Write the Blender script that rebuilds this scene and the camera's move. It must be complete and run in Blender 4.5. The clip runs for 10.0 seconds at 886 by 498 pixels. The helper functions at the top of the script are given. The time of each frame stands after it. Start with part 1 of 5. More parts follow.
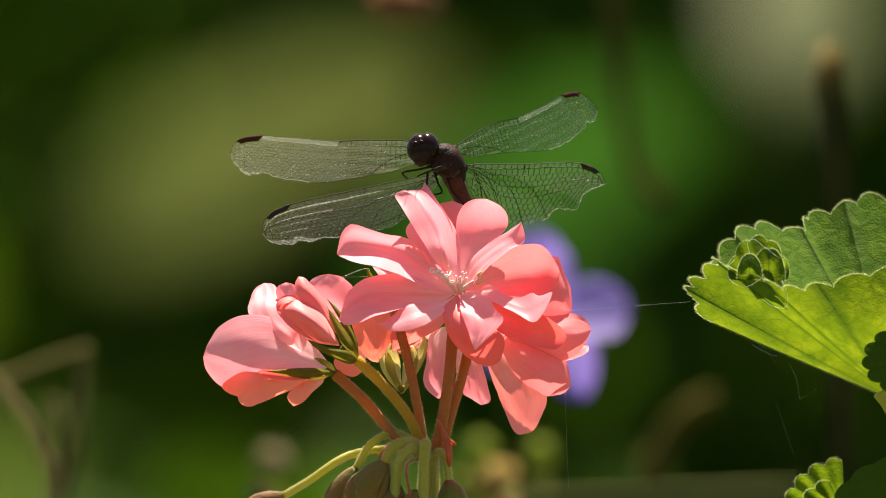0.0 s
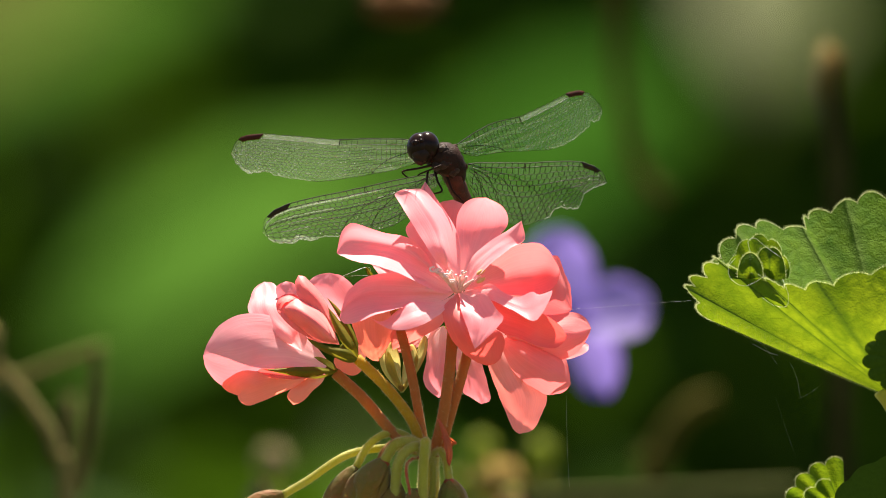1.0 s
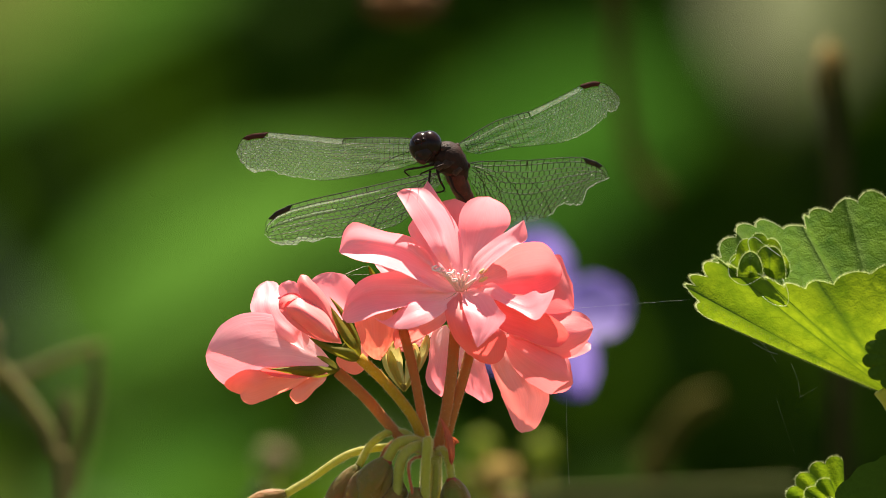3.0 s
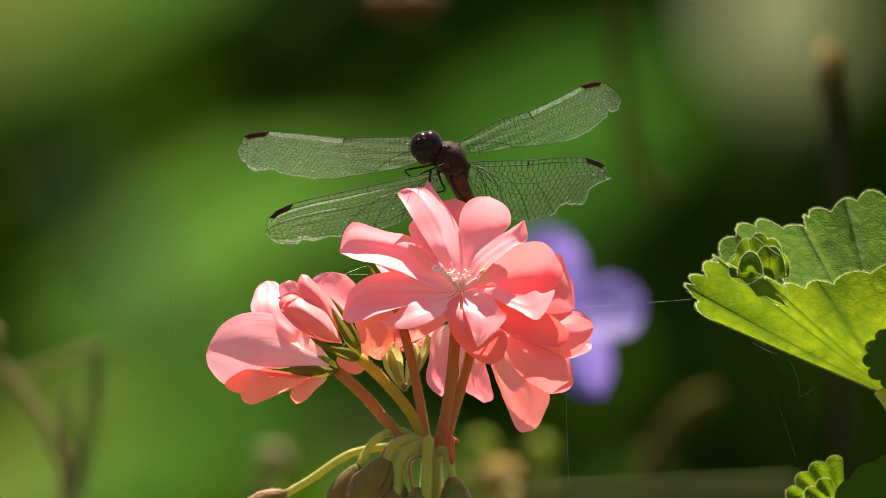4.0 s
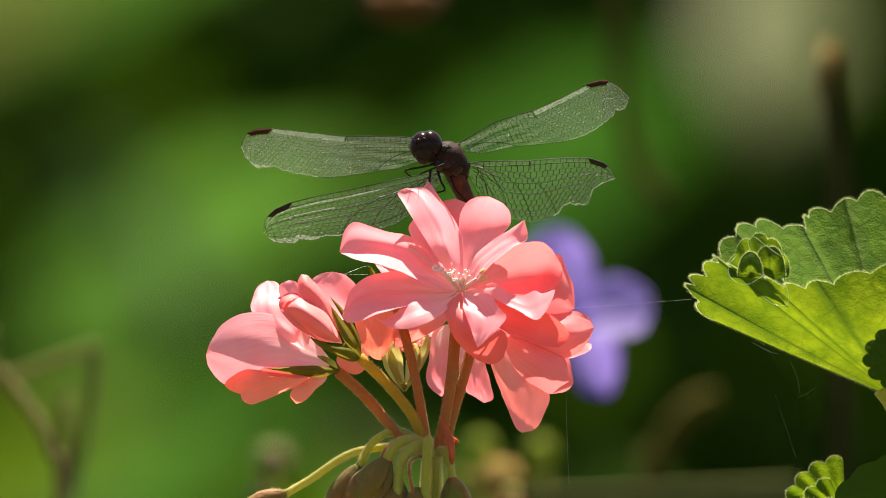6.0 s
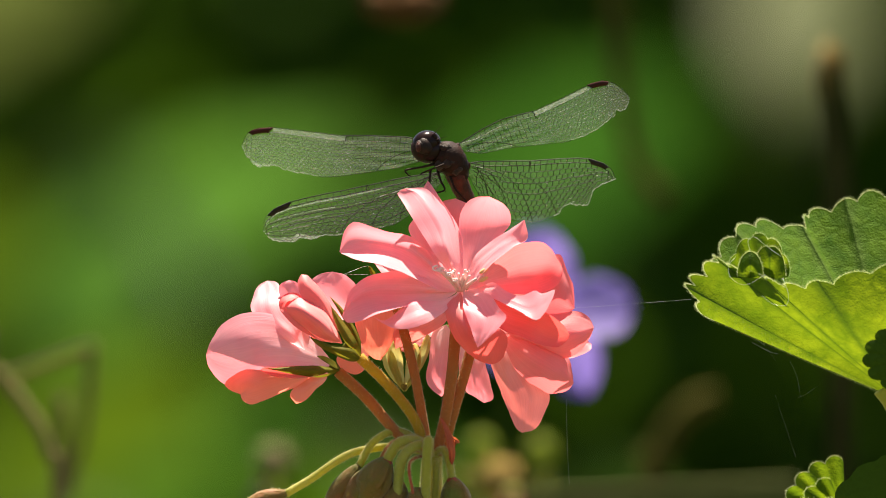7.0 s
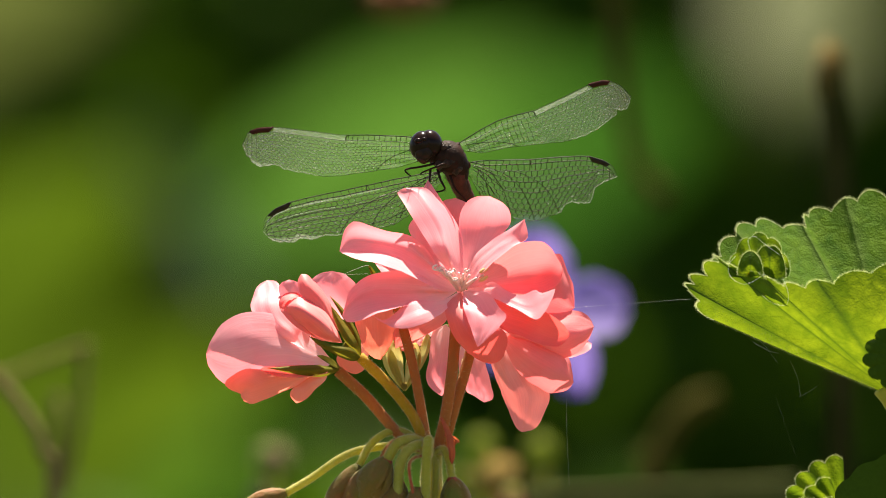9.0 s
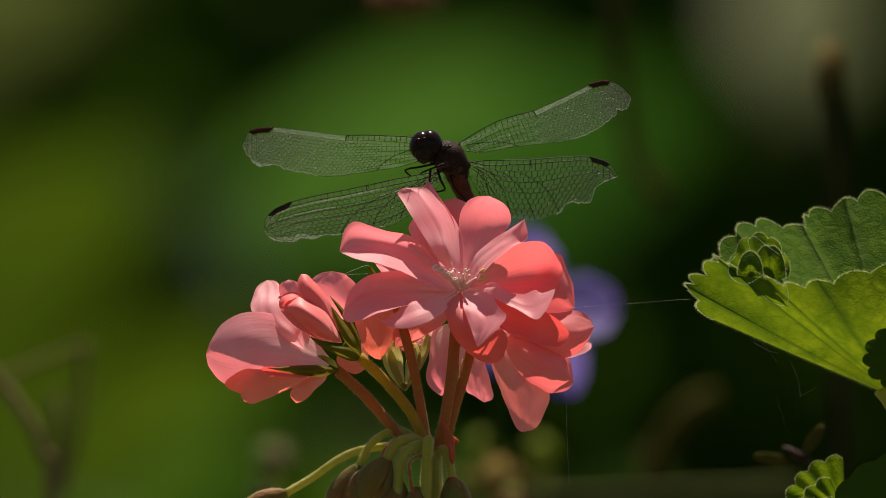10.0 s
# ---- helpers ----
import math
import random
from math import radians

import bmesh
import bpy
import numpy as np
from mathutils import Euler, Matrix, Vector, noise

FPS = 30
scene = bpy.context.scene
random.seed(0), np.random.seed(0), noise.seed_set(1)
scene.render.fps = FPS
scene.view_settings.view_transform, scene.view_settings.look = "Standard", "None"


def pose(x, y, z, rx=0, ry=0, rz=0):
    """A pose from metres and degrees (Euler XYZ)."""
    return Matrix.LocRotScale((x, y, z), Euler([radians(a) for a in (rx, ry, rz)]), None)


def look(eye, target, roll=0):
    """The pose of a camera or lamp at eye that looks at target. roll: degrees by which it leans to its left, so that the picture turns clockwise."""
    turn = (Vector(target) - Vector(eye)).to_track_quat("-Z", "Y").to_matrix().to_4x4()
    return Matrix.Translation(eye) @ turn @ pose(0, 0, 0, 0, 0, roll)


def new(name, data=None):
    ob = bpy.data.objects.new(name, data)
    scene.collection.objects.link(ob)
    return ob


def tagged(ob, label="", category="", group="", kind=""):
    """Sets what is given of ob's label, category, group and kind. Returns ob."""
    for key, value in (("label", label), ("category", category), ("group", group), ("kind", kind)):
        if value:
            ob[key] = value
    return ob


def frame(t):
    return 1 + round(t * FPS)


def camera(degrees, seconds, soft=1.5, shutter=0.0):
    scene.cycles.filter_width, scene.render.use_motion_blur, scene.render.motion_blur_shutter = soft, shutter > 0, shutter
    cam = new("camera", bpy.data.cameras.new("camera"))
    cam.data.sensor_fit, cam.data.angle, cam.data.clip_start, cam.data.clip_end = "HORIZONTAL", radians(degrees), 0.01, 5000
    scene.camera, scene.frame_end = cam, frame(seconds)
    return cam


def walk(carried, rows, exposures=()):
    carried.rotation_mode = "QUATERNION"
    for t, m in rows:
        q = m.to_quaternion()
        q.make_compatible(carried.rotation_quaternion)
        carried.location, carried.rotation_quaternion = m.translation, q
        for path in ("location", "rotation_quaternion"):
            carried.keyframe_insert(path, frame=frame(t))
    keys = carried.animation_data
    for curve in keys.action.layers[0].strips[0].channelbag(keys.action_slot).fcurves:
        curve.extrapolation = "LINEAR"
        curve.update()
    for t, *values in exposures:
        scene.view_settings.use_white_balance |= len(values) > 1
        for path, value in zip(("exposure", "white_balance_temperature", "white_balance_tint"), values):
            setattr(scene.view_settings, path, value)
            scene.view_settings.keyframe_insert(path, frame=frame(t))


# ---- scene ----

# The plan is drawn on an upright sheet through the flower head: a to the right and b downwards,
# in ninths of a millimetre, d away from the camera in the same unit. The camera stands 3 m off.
U = 0.001 / 9
FAR = 3.0
EYE_H = 0.55


def V(a, b, d=0.0):
    """A place near the flower head."""
    return Vector(((a - 784) * U, d * U, EYE_H + (441 - b) * U))


def B(a, b, m):
    """A place m metres behind the sheet, on the sight line through (a, b)."""
    k = (FAR + m) / FAR
    return Vector(((a - 784) * U * k, m, EYE_H + (441 - b) * U * k))


# ---- camera ----
cam = camera(2 * math.degrees(math.atan(784 * U / FAR)), 10.0, soft=0.65)
cam.data.dof.use_dof = True
cam.data.dof.focus_distance = FAR + 0.0045
cam.data.dof.aperture_fstop = cam.data.lens / 1000 / 0.040

DRIFT = ((0, -1, 4), (0.5, -3, 5), (1, 0, 2), (1.5, 0, 2), (2, 0, 2), (2.5, 0, 1), (4, 0, 0), (5.5, 0, 0), (7, 0, 0), (7.5, 0, -1), (10, 0, -1))
walk(cam, [(t, look((0, -FAR, EYE_H), (-x * U, 0, EYE_H + y * U))) for t, x, y in DRIFT],
     exposures=[(t, e, 7100, 12) for t, e in ((0, 1.84), (0.3, 1.95), (9.6, 1.95), (9.75, 1.84), (9.9, 1.42), (10, 0.70))])

# ---- light ----
SUN = Vector((0.06, 0.28, 0.955)).normalized()
world = bpy.data.worlds.new("sky")
scene.world = world
world.use_nodes = True
nt = world.node_tree
sky = nt.nodes.new("ShaderNodeTexSky")
sky.sky_type, sky.sun_disc = "NISHITA", False
sky.sun_elevation = math.asin(SUN.z)
sky.sun_rotation = math.atan2(SUN.x, SUN.y)
nt.links.new(sky.outputs["Color"], nt.nodes["Background"].inputs["Color"])
nt.nodes["Background"].inputs["Strength"].default_value = 0.05
sun = new("sun", bpy.data.lights.new("sun", "SUN"))
sun.data.energy, sun.data.angle, sun.data.color = 5.0, radians(0.7), (1.0, 0.94, 0.84)
sun.matrix_world = look(SUN * 20, (0, 0, 0))


# ---- materials ----
def node_mat(name):
    m = bpy.data.materials.new(name)
    m.use_nodes = True
    t = m.node_tree
    return m, t, t.nodes["Principled BSDF"], t.nodes["Material Output"]


def ramp(t, fac, stops):
    r = t.nodes.new("ShaderNodeValToRGB")
    while len(r.color_ramp.elements) < len(stops):
        r.color_ramp.elements.new(0.5)
    for e, (p, c) in zip(r.color_ramp.elements, stops):
        e.position, e.color = p, (*c, 1)
    t.links.new(fac, r.inputs["Fac"])
    return r.outputs["Color"]


def grain(t, scale, detail=4.0, vector=None, distortion=0.0, kind="Object"):
    n = t.nodes.new("ShaderNodeTexNoise")
    n.inputs["Scale"].default_value, n.inputs["Detail"].default_value = scale, detail
    n.inputs["Distortion"].default_value = distortion
    if vector is None:
        vector = t.nodes.new("ShaderNodeTexCoord").outputs[kind]
    t.links.new(vector, n.inputs["Vector"])
    return n.outputs["Fac"]


def mapped(t, scale, kind="UV"):
    c = t.nodes.new("ShaderNodeTexCoord")
    m = t.nodes.new("ShaderNodeMapping")
    m.inputs["Scale"].default_value = scale
    t.links.new(c.outputs[kind], m.inputs["Vector"])
    return m.outputs["Vector"]


def mixed(t, fac, a, b, mode="MIX"):
    m = t.nodes.new("ShaderNodeMix")
    m.data_type, m.blend_type = "RGBA", mode
    for s, v in ((m.inputs["Factor"], fac), (m.inputs["A"], a), (m.inputs["B"], b)):
        if isinstance(v, (int, float)):
            s.default_value = v
        elif isinstance(v, tuple):
            s.default_value = (*v, 1)
        else:
            t.links.new(v, s)
    return m.outputs["Result"]


def bumped(t, p, height, strength, dist=0.0003):
    n = t.nodes.new("ShaderNodeBump")
    n.inputs["Strength"].default_value, n.inputs["Distance"].default_value = strength, dist
    t.links.new(height, n.inputs["Height"])
    t.links.new(n.outputs["Normal"], p.inputs["Normal"])
    return n.outputs["Normal"]


def thin_leaf(m, t, p, out, color, through_color, share, normal=None):
    """Light that falls on one side also comes out of the other."""
    tr = t.nodes.new("ShaderNodeBsdfTranslucent")
    mx = t.nodes.new("ShaderNodeMixShader")
    mx.inputs["Fac"].default_value = share
    t.links.new(color, p.inputs["Base Color"])
    t.links.new(through_color, tr.inputs["Color"])
    if normal:
        t.links.new(normal, tr.inputs["Normal"])
    t.links.new(p.outputs["BSDF"], mx.inputs[1])
    t.links.new(tr.outputs["BSDF"], mx.inputs[2])
    t.links.new(mx.outputs["Shader"], out.inputs["Surface"])
    return m


def petal_material(name, pale, full, glow, share=0.56):
    m, t, p, out = node_mat(name)
    uv = t.nodes.new("ShaderNodeTexCoord").outputs["UV"]
    sep = t.nodes.new("ShaderNodeSeparateXYZ")
    t.links.new(uv, sep.inputs[0])
    along = ramp(t, sep.outputs["Y"], ((0.0, pale), (0.3, tuple((x + y) / 2 for x, y in zip(pale, full))), (0.6, full), (1.0, full)))
    veins = grain(t, 5.0, 4.0, mapped(t, (8.0, 0.55, 1.0)), 0.4)
    blot = grain(t, 160.0, 3.0)
    c = mixed(t, ramp(t, veins, ((0.38, (0, 0, 0)), (0.66, (0.34, 0.34, 0.34)))), along, tuple(v * 0.70 for v in full))
    c = mixed(t, ramp(t, blot, ((0.4, (0, 0, 0)), (0.75, (0.25, 0.25, 0.25)))), c, pale)
    p.inputs["Roughness"].default_value = 0.5
    p.inputs["Specular IOR Level"].default_value = 0.3
    p.inputs["Sheen Weight"].default_value = 0.15
    n = bumped(t, p, veins, 0.2, 0.0002)
    g = mixed(t, ramp(t, sep.outputs["Y"], ((0.0, (0.6, 0.6, 0.6)), (0.4, (0.13, 0.13, 0.13)))), glow, c)
    return thin_leaf(m, t, p, out, c, g, share, n)


def leaf_material(name, dark, light, glow, share, scale=120.0, rough=0.5, sheen=0.0, bump=0.5, dist=0.0004, spec=0.4):
    m, t, p, out = node_mat(name)
    a = grain(t, scale, 5.0)
    b = grain(t, scale * 9, 3.0)
    c = mixed(t, ramp(t, a, ((0.3, (0, 0, 0)), (0.7, (1, 1, 1)))), dark, light)
    c = mixed(t, ramp(t, b, ((0.4, (0, 0, 0)), (0.75, (0.5, 0.5, 0.5)))), c, tuple(v * 0.7 for v in dark))
    p.inputs["Roughness"].default_value = rough
    p.inputs["Sheen Weight"].default_value = sheen
    p.inputs["Specular IOR Level"].default_value = spec
    n = bumped(t, p, b, bump, dist)
    g = mixed(t, ramp(t, a, ((0.35, (0, 0, 0)), (0.7, (0.8, 0.8, 0.8)))), glow, tuple(v * 0.55 for v in glow))
    return thin_leaf(m, t, p, out, c, g, share, n)


def solid_material(name, dark, light, scale=200.0, rough=0.5, bump=0.4, dist=0.0002, metal=0.0, coat=0.0, spec=0.5):
    m, t, p, out = node_mat(name)
    a = grain(t, scale, 5.0)
    b = grain(t, scale * 7, 3.0)
    c = mixed(t, ramp(t, a, ((0.3, (0, 0, 0)), (0.7, (1, 1, 1)))), dark, light)
    c = mixed(t, ramp(t, b, ((0.45, (0, 0, 0)), (0.8, (0.4, 0.4, 0.4)))), c, tuple(v * 0.6 for v in dark))
    t.links.new(c, p.inputs["Base Color"])
    p.inputs["Roughness"].default_value, p.inputs["Metallic"].default_value = rough, metal
    p.inputs["Coat Weight"].default_value, p.inputs["Specular IOR Level"].default_value = coat, spec
    bumped(t, p, b, bump, dist)
    return m


def wing_material(name, low, high):
    m, t, p, out = node_mat(name)
    tp = t.nodes.new("ShaderNodeBsdfTransparent")
    tr = t.nodes.new("ShaderNodeBsdfTranslucent")
    tr.inputs["Color"].default_value = (0.75, 0.75, 0.68, 1)
    df = t.nodes.new("ShaderNodeMixShader")
    df.inputs["Fac"].default_value = 0.5
    p.inputs["Base Color"].default_value = (0.55, 0.55, 0.5, 1)
    p.inputs["Roughness"].default_value = 0.25
    n = grain(t, 900.0, 3.0)
    bumped(t, p, n, 0.5, 0.0002)
    dust = grain(t, 2600.0, 6.0)
    fac = t.nodes.new("ShaderNodeMapRange")
    fac.inputs["From Min"].default_value, fac.inputs["From Max"].default_value = 0.35, 0.8
    fac.inputs["To Min"].default_value, fac.inputs["To Max"].default_value = low, high
    t.links.new(dust, fac.inputs["Value"])
    mx = t.nodes.new("ShaderNodeMixShader")
    t.links.new(p.outputs["BSDF"], df.inputs[1])
    t.links.new(tr.outputs["BSDF"], df.inputs[2])
    t.links.new(fac.outputs["Result"], mx.inputs["Fac"])
    t.links.new(tp.outputs["BSDF"], mx.inputs[1])
    t.links.new(df.outputs["Shader"], mx.inputs[2])
    t.links.new(mx.outputs["Shader"], out.inputs["Surface"])
    return m


PINK = petal_material("pink_petal", (0.95, 0.70, 0.72), (0.93, 0.335, 0.395), (1.0, 0.205, 0.235), 0.52)
SALMON = petal_material("salmon_petal", (0.92, 0.50, 0.49), (0.90, 0.25, 0.26), (0.92, 0.19, 0.155), 0.50)
DEEP = petal_material("deep_coral_petal", (0.86, 0.36, 0.34), (0.82, 0.17, 0.17), (0.90, 0.085, 0.075), 0.48)
CORAL = petal_material("coral_petal", (0.92, 0.50, 0.49), (0.88, 0.23, 0.25), (0.96, 0.140, 0.145), 0.50)
TIGHT = petal_material("tight_bud_petal", (0.88, 0.34, 0.33), (0.82, 0.16, 0.16), (0.80, 0.07, 0.05), 0.22)
APRICOT = petal_material("apricot_petal", (0.93, 0.48, 0.42), (0.91, 0.25, 0.20), (1.0, 0.19, 0.11), 0.56)
PURPLE = petal_material("violet_petal", (0.27, 0.20, 0.54), (0.215, 0.15, 0.49), (0.24, 0.165, 0.53), 0.5)
STALK = leaf_material("red_green_stalk", (0.31, 0.13, 0.04), (0.43, 0.185, 0.055), (0.88, 0.30, 0.06), 0.40, 160, 0.6, 0.12, 0.25, spec=0.08)
STALK_O = leaf_material("olive_stalk", (0.33, 0.22, 0.020), (0.44, 0.29, 0.032), (0.88, 0.52, 0.03), 0.40, 160, 0.6, 0.12, 0.25, spec=0.08)
STALK_G = leaf_material("green_stalk", (0.27, 0.28, 0.035), (0.48, 0.45, 0.11), (0.80, 0.70, 0.08), 0.40, 140, 0.6, 0.35, 0.3, spec=0.12)
SEPAL = leaf_material("sepal_green", (0.075, 0.095, 0.010), (0.15, 0.12, 0.018), (0.30, 0.26, 0.02), 0.24, 90, 0.6, 0.0, 0.25, spec=0.06)
CALYX = leaf_material("pale_calyx", (0.24, 0.27, 0.06), (0.44, 0.30, 0.15), (0.75, 0.62, 0.20), 0.48, 60, 0.6, 0.0, 0.12, spec=0.06)
BUD = leaf_material("bud_green_red", (0.115, 0.165, 0.022), (0.33, 0.085, 0.04), (0.55, 0.44, 0.045), 0.32, 110, 0.55, 0.25, 0.5, spec=0.12)
BRACT = leaf_material("red_bract", (0.40, 0.08, 0.04), (0.50, 0.13, 0.06), (0.75, 0.16, 0.06), 0.42, 200)
HAIR = leaf_material("pale_hair", (0.66, 0.60, 0.34), (0.78, 0.72, 0.46), (0.85, 0.75, 0.42), 0.5, 400, 0.5, 0, 0.0)
LEAFHAIR = leaf_material("leaf_down", (0.48, 0.54, 0.24), (0.60, 0.64, 0.32), (0.7, 0.78, 0.3), 0.5, 400, 0.6, 0, 0.0)


def blade_material(name, ribs, thin=0.5):
    """Downy leaf with a net of fine veins, paler between them, and broad ribs that run to the rim."""
    m, t, p, out = node_mat(name)
    cells = t.nodes.new("ShaderNodeTexVoronoi")
    cells.feature = "DISTANCE_TO_EDGE"
    cells.inputs["Scale"].default_value = 330
    coord = t.nodes.new("ShaderNodeTexCoord").outputs["Object"]
    warp = t.nodes.new("ShaderNodeTexNoise")
    warp.inputs["Scale"].default_value = 300
    add = t.nodes.new("ShaderNodeVectorMath")
    add.operation = "MULTIPLY_ADD"
    add.inputs[1].default_value = (0.002, 0.002, 0.002)
    t.links.new(coord, warp.inputs["Vector"])
    t.links.new(warp.outputs["Color"], add.inputs[0])
    t.links.new(coord, add.inputs[2])
    t.links.new(add.outputs[0], cells.inputs["Vector"])
    net = ramp(t, cells.outputs["Distance"], ((0.0, (1, 1, 1)), (0.16, (0.25, 0.25, 0.25)), (0.4, (0, 0, 0))))
    sep = t.nodes.new("ShaderNodeSeparateXYZ")
    t.links.new(t.nodes.new("ShaderNodeTexCoord").outputs["UV"], sep.inputs[0])
    wave = t.nodes.new("ShaderNodeMath")
    wave.operation = "MULTIPLY"
    wave.inputs[1].default_value = ribs
    t.links.new(sep.outputs["Y"], wave.inputs[0])
    saw = t.nodes.new("ShaderNodeMath")
    saw.operation = "PINGPONG"
    saw.inputs[1].default_value = 0.5
    t.links.new(wave.outputs[0], saw.inputs[0])
    rib = ramp(t, saw.outputs[0], ((0.0, (0.9, 0.9, 0.9)), (0.05, (0.65, 0.65, 0.65)), (0.12, (0.2, 0.2, 0.2)), (0.24, (0, 0, 0))))
    a = grain(t, 190, 6.0, None, 0.6)
    big = grain(t, 46, 2.0)
    down = grain(t, 2600, 3.0)
    patch = ramp(t, a, ((0.32, (0, 0, 0)), (0.66, (1, 1, 1))))
    c = mixed(t, patch, (0.052, 0.135, 0.010), (0.105, 0.205, 0.018))
    c = mixed(t, ramp(t, down, ((0.5, (0, 0, 0)), (0.8, (0.25, 0.25, 0.25)))), c, (0.13, 0.19, 0.045))
    soft_net = mixed(t, 0.35, (0, 0, 0), net)
    c = mixed(t, soft_net, c, (0.040, 0.085, 0.008))
    c = mixed(t, rib, c, (0.10, 0.165, 0.03))
    g = mixed(t, patch, (0.070, 0.115, 0.004), (0.185, 0.235, 0.008))
    g = mixed(t, ramp(t, big, ((0.4, (0, 0, 0)), (0.7, (0.55, 0.55, 0.55)))), g, (0.085, 0.145, 0.005))
    half = mixed(t, 0.3, (0, 0, 0), net)
    g = mixed(t, half, g, (0.055, 0.10, 0.003))
    g = mixed(t, rib, g, (0.040, 0.075, 0.003))
    # the ribs run together and thicken towards the stalk
    g = mixed(t, ramp(t, sep.outputs["X"], ((0.0, (0.85, 0.85, 0.85)), (0.18, (0.55, 0.55, 0.55)), (0.42, (0, 0, 0)))), g, (0.060, 0.085, 0.003))
    p.inputs["Roughness"].default_value = 0.7
    p.inputs["Specular IOR Level"].default_value = 0.08
    high = mixed(t, 0.6, down, cells.outputs["Distance"])
    n = bumped(t, p, high, 0.9, 0.0005)
    return thin_leaf(m, t, p, out, c, g, thin, n)


BLADE = blade_material("geranium_blade", 11.0)
FOLD = blade_material("geranium_fold", 2.0, 0.68)
# on the geranium leaves this darker green has their shade painted in
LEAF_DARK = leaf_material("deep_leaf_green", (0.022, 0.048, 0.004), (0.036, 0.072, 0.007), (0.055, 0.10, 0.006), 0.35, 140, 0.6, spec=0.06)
STAMEN = solid_material("pale_pink_stamen", (0.84, 0.50, 0.47), (0.92, 0.62, 0.57), 500, 0.5, spec=0.15)
ANTHER = solid_material("peach_anther", (0.78, 0.33, 0.13), (0.88, 0.45, 0.20), 700, 0.7, spec=0.1)
CHITIN = solid_material("dark_brown_chitin", (0.012, 0.006, 0.004), (0.030, 0.013, 0.008), 350, 0.55, 0.6, 0.0003, spec=0.08)
REDCHITIN = solid_material("red_brown_chitin", (0.026, 0.009, 0.005), (0.080, 0.022, 0.012), 600, 0.5, 0.8, 0.0003, spec=0.15)
EYE = solid_material("compound_eye", (0.008, 0.004, 0.003), (0.016, 0.007, 0.005), 900, 0.2, 0.1, 0.0001, 0.0, 0.0, 0.11)
PLATE = solid_material("downy_side_plate", (0.012, 0.007, 0.005), (0.075, 0.045, 0.030), 900, 0.5, 1.0, 0.0005, spec=0.2)
RUST = solid_material("rusty_wing_root", (0.016, 0.006, 0.004), (0.045, 0.014, 0.007), 800, 0.6, 0.7, spec=0.1)
FACE = solid_material("brown_face", (0.012, 0.007, 0.005), (0.028, 0.014, 0.009), 700, 0.45, 0.5, 0.0002, spec=0.12)
VEIN = solid_material("wing_vein", (0.010, 0.008, 0.006), (0.028, 0.020, 0.014), 700, 0.5, 0.1, spec=0.12)
VEIN_PALE = solid_material("pale_wing_vein", (0.02, 0.018, 0.013), (0.10, 0.095, 0.075), 500, 0.35, 0.1)
STIGMA = solid_material("wing_spot", (0.03, 0.010, 0.008), (0.06, 0.014, 0.011), 700, 0.75, 0.1, spec=0.08)
# white of the flecks, and of the glints painted on wing veins
FLECK = leaf_material("white_fleck_and_glint", (0.35, 0.35, 0.30), (0.55, 0.55, 0.50), (0.5, 0.5, 0.45), 0.5, 900, 0.3, 0.0, 0.1, spec=0.5)
MEMBRANE = wing_material("wing_membrane", 0.01, 0.045)
GREYED = wing_material("greyed_membrane", 0.03, 0.125)
SILVER = wing_material("silvery_membrane", 0.05, 0.27)
SILK = solid_material("silk", (0.7, 0.7, 0.62), (0.85, 0.85, 0.8), 500, 0.3, 0.0)
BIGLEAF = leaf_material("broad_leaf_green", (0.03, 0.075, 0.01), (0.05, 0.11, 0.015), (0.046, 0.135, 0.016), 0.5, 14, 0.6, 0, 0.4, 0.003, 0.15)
# lighter copy of BIGLEAF, sunlight put into its colour
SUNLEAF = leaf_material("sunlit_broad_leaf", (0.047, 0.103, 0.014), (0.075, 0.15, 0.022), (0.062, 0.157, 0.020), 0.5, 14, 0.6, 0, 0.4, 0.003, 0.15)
# dim leaf: its shade is in the colour, sun falls as on the rest
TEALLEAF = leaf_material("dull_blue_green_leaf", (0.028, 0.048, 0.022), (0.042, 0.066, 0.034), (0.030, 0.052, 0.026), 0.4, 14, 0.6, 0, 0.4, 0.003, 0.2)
OLIVELEAF = leaf_material("olive_leaf", (0.045, 0.06, 0.012), (0.07, 0.085, 0.022), (0.085, 0.105, 0.026), 0.45, 14, 0.6, 0, 0.4, 0.003, 0.15)
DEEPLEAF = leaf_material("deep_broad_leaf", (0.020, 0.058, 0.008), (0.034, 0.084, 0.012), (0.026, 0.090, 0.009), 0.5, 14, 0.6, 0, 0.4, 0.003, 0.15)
PALELEAF = leaf_material("faded_leaf", (0.099, 0.113, 0.045), (0.135, 0.153, 0.063), (0.171, 0.198, 0.081), 0.55, 14, 0.6, 0, 0.4, 0.003, 0.15)
LIMELEAF = leaf_material("lime_leaf", (0.034, 0.057, 0.005), (0.052, 0.080, 0.008), (0.060, 0.105, 0.005), 0.5, 14, 0.6, 0, 0.4, 0.003, 0.15)
SOFTLEAF = leaf_material("soft_green_leaf", (0.07, 0.10, 0.02), (0.10, 0.14, 0.03), (0.12, 0.175, 0.03), 0.5, 14, 0.6, 0, 0.4, 0.003, 0.15)
HEDGE = leaf_material("hedge_green", (0.030, 0.074, 0.005), (0.050, 0.108, 0.008), (0.075, 0.165, 0.008), 0.4, 8, 0.6, 0, 0.4, 0.003, 0.06)
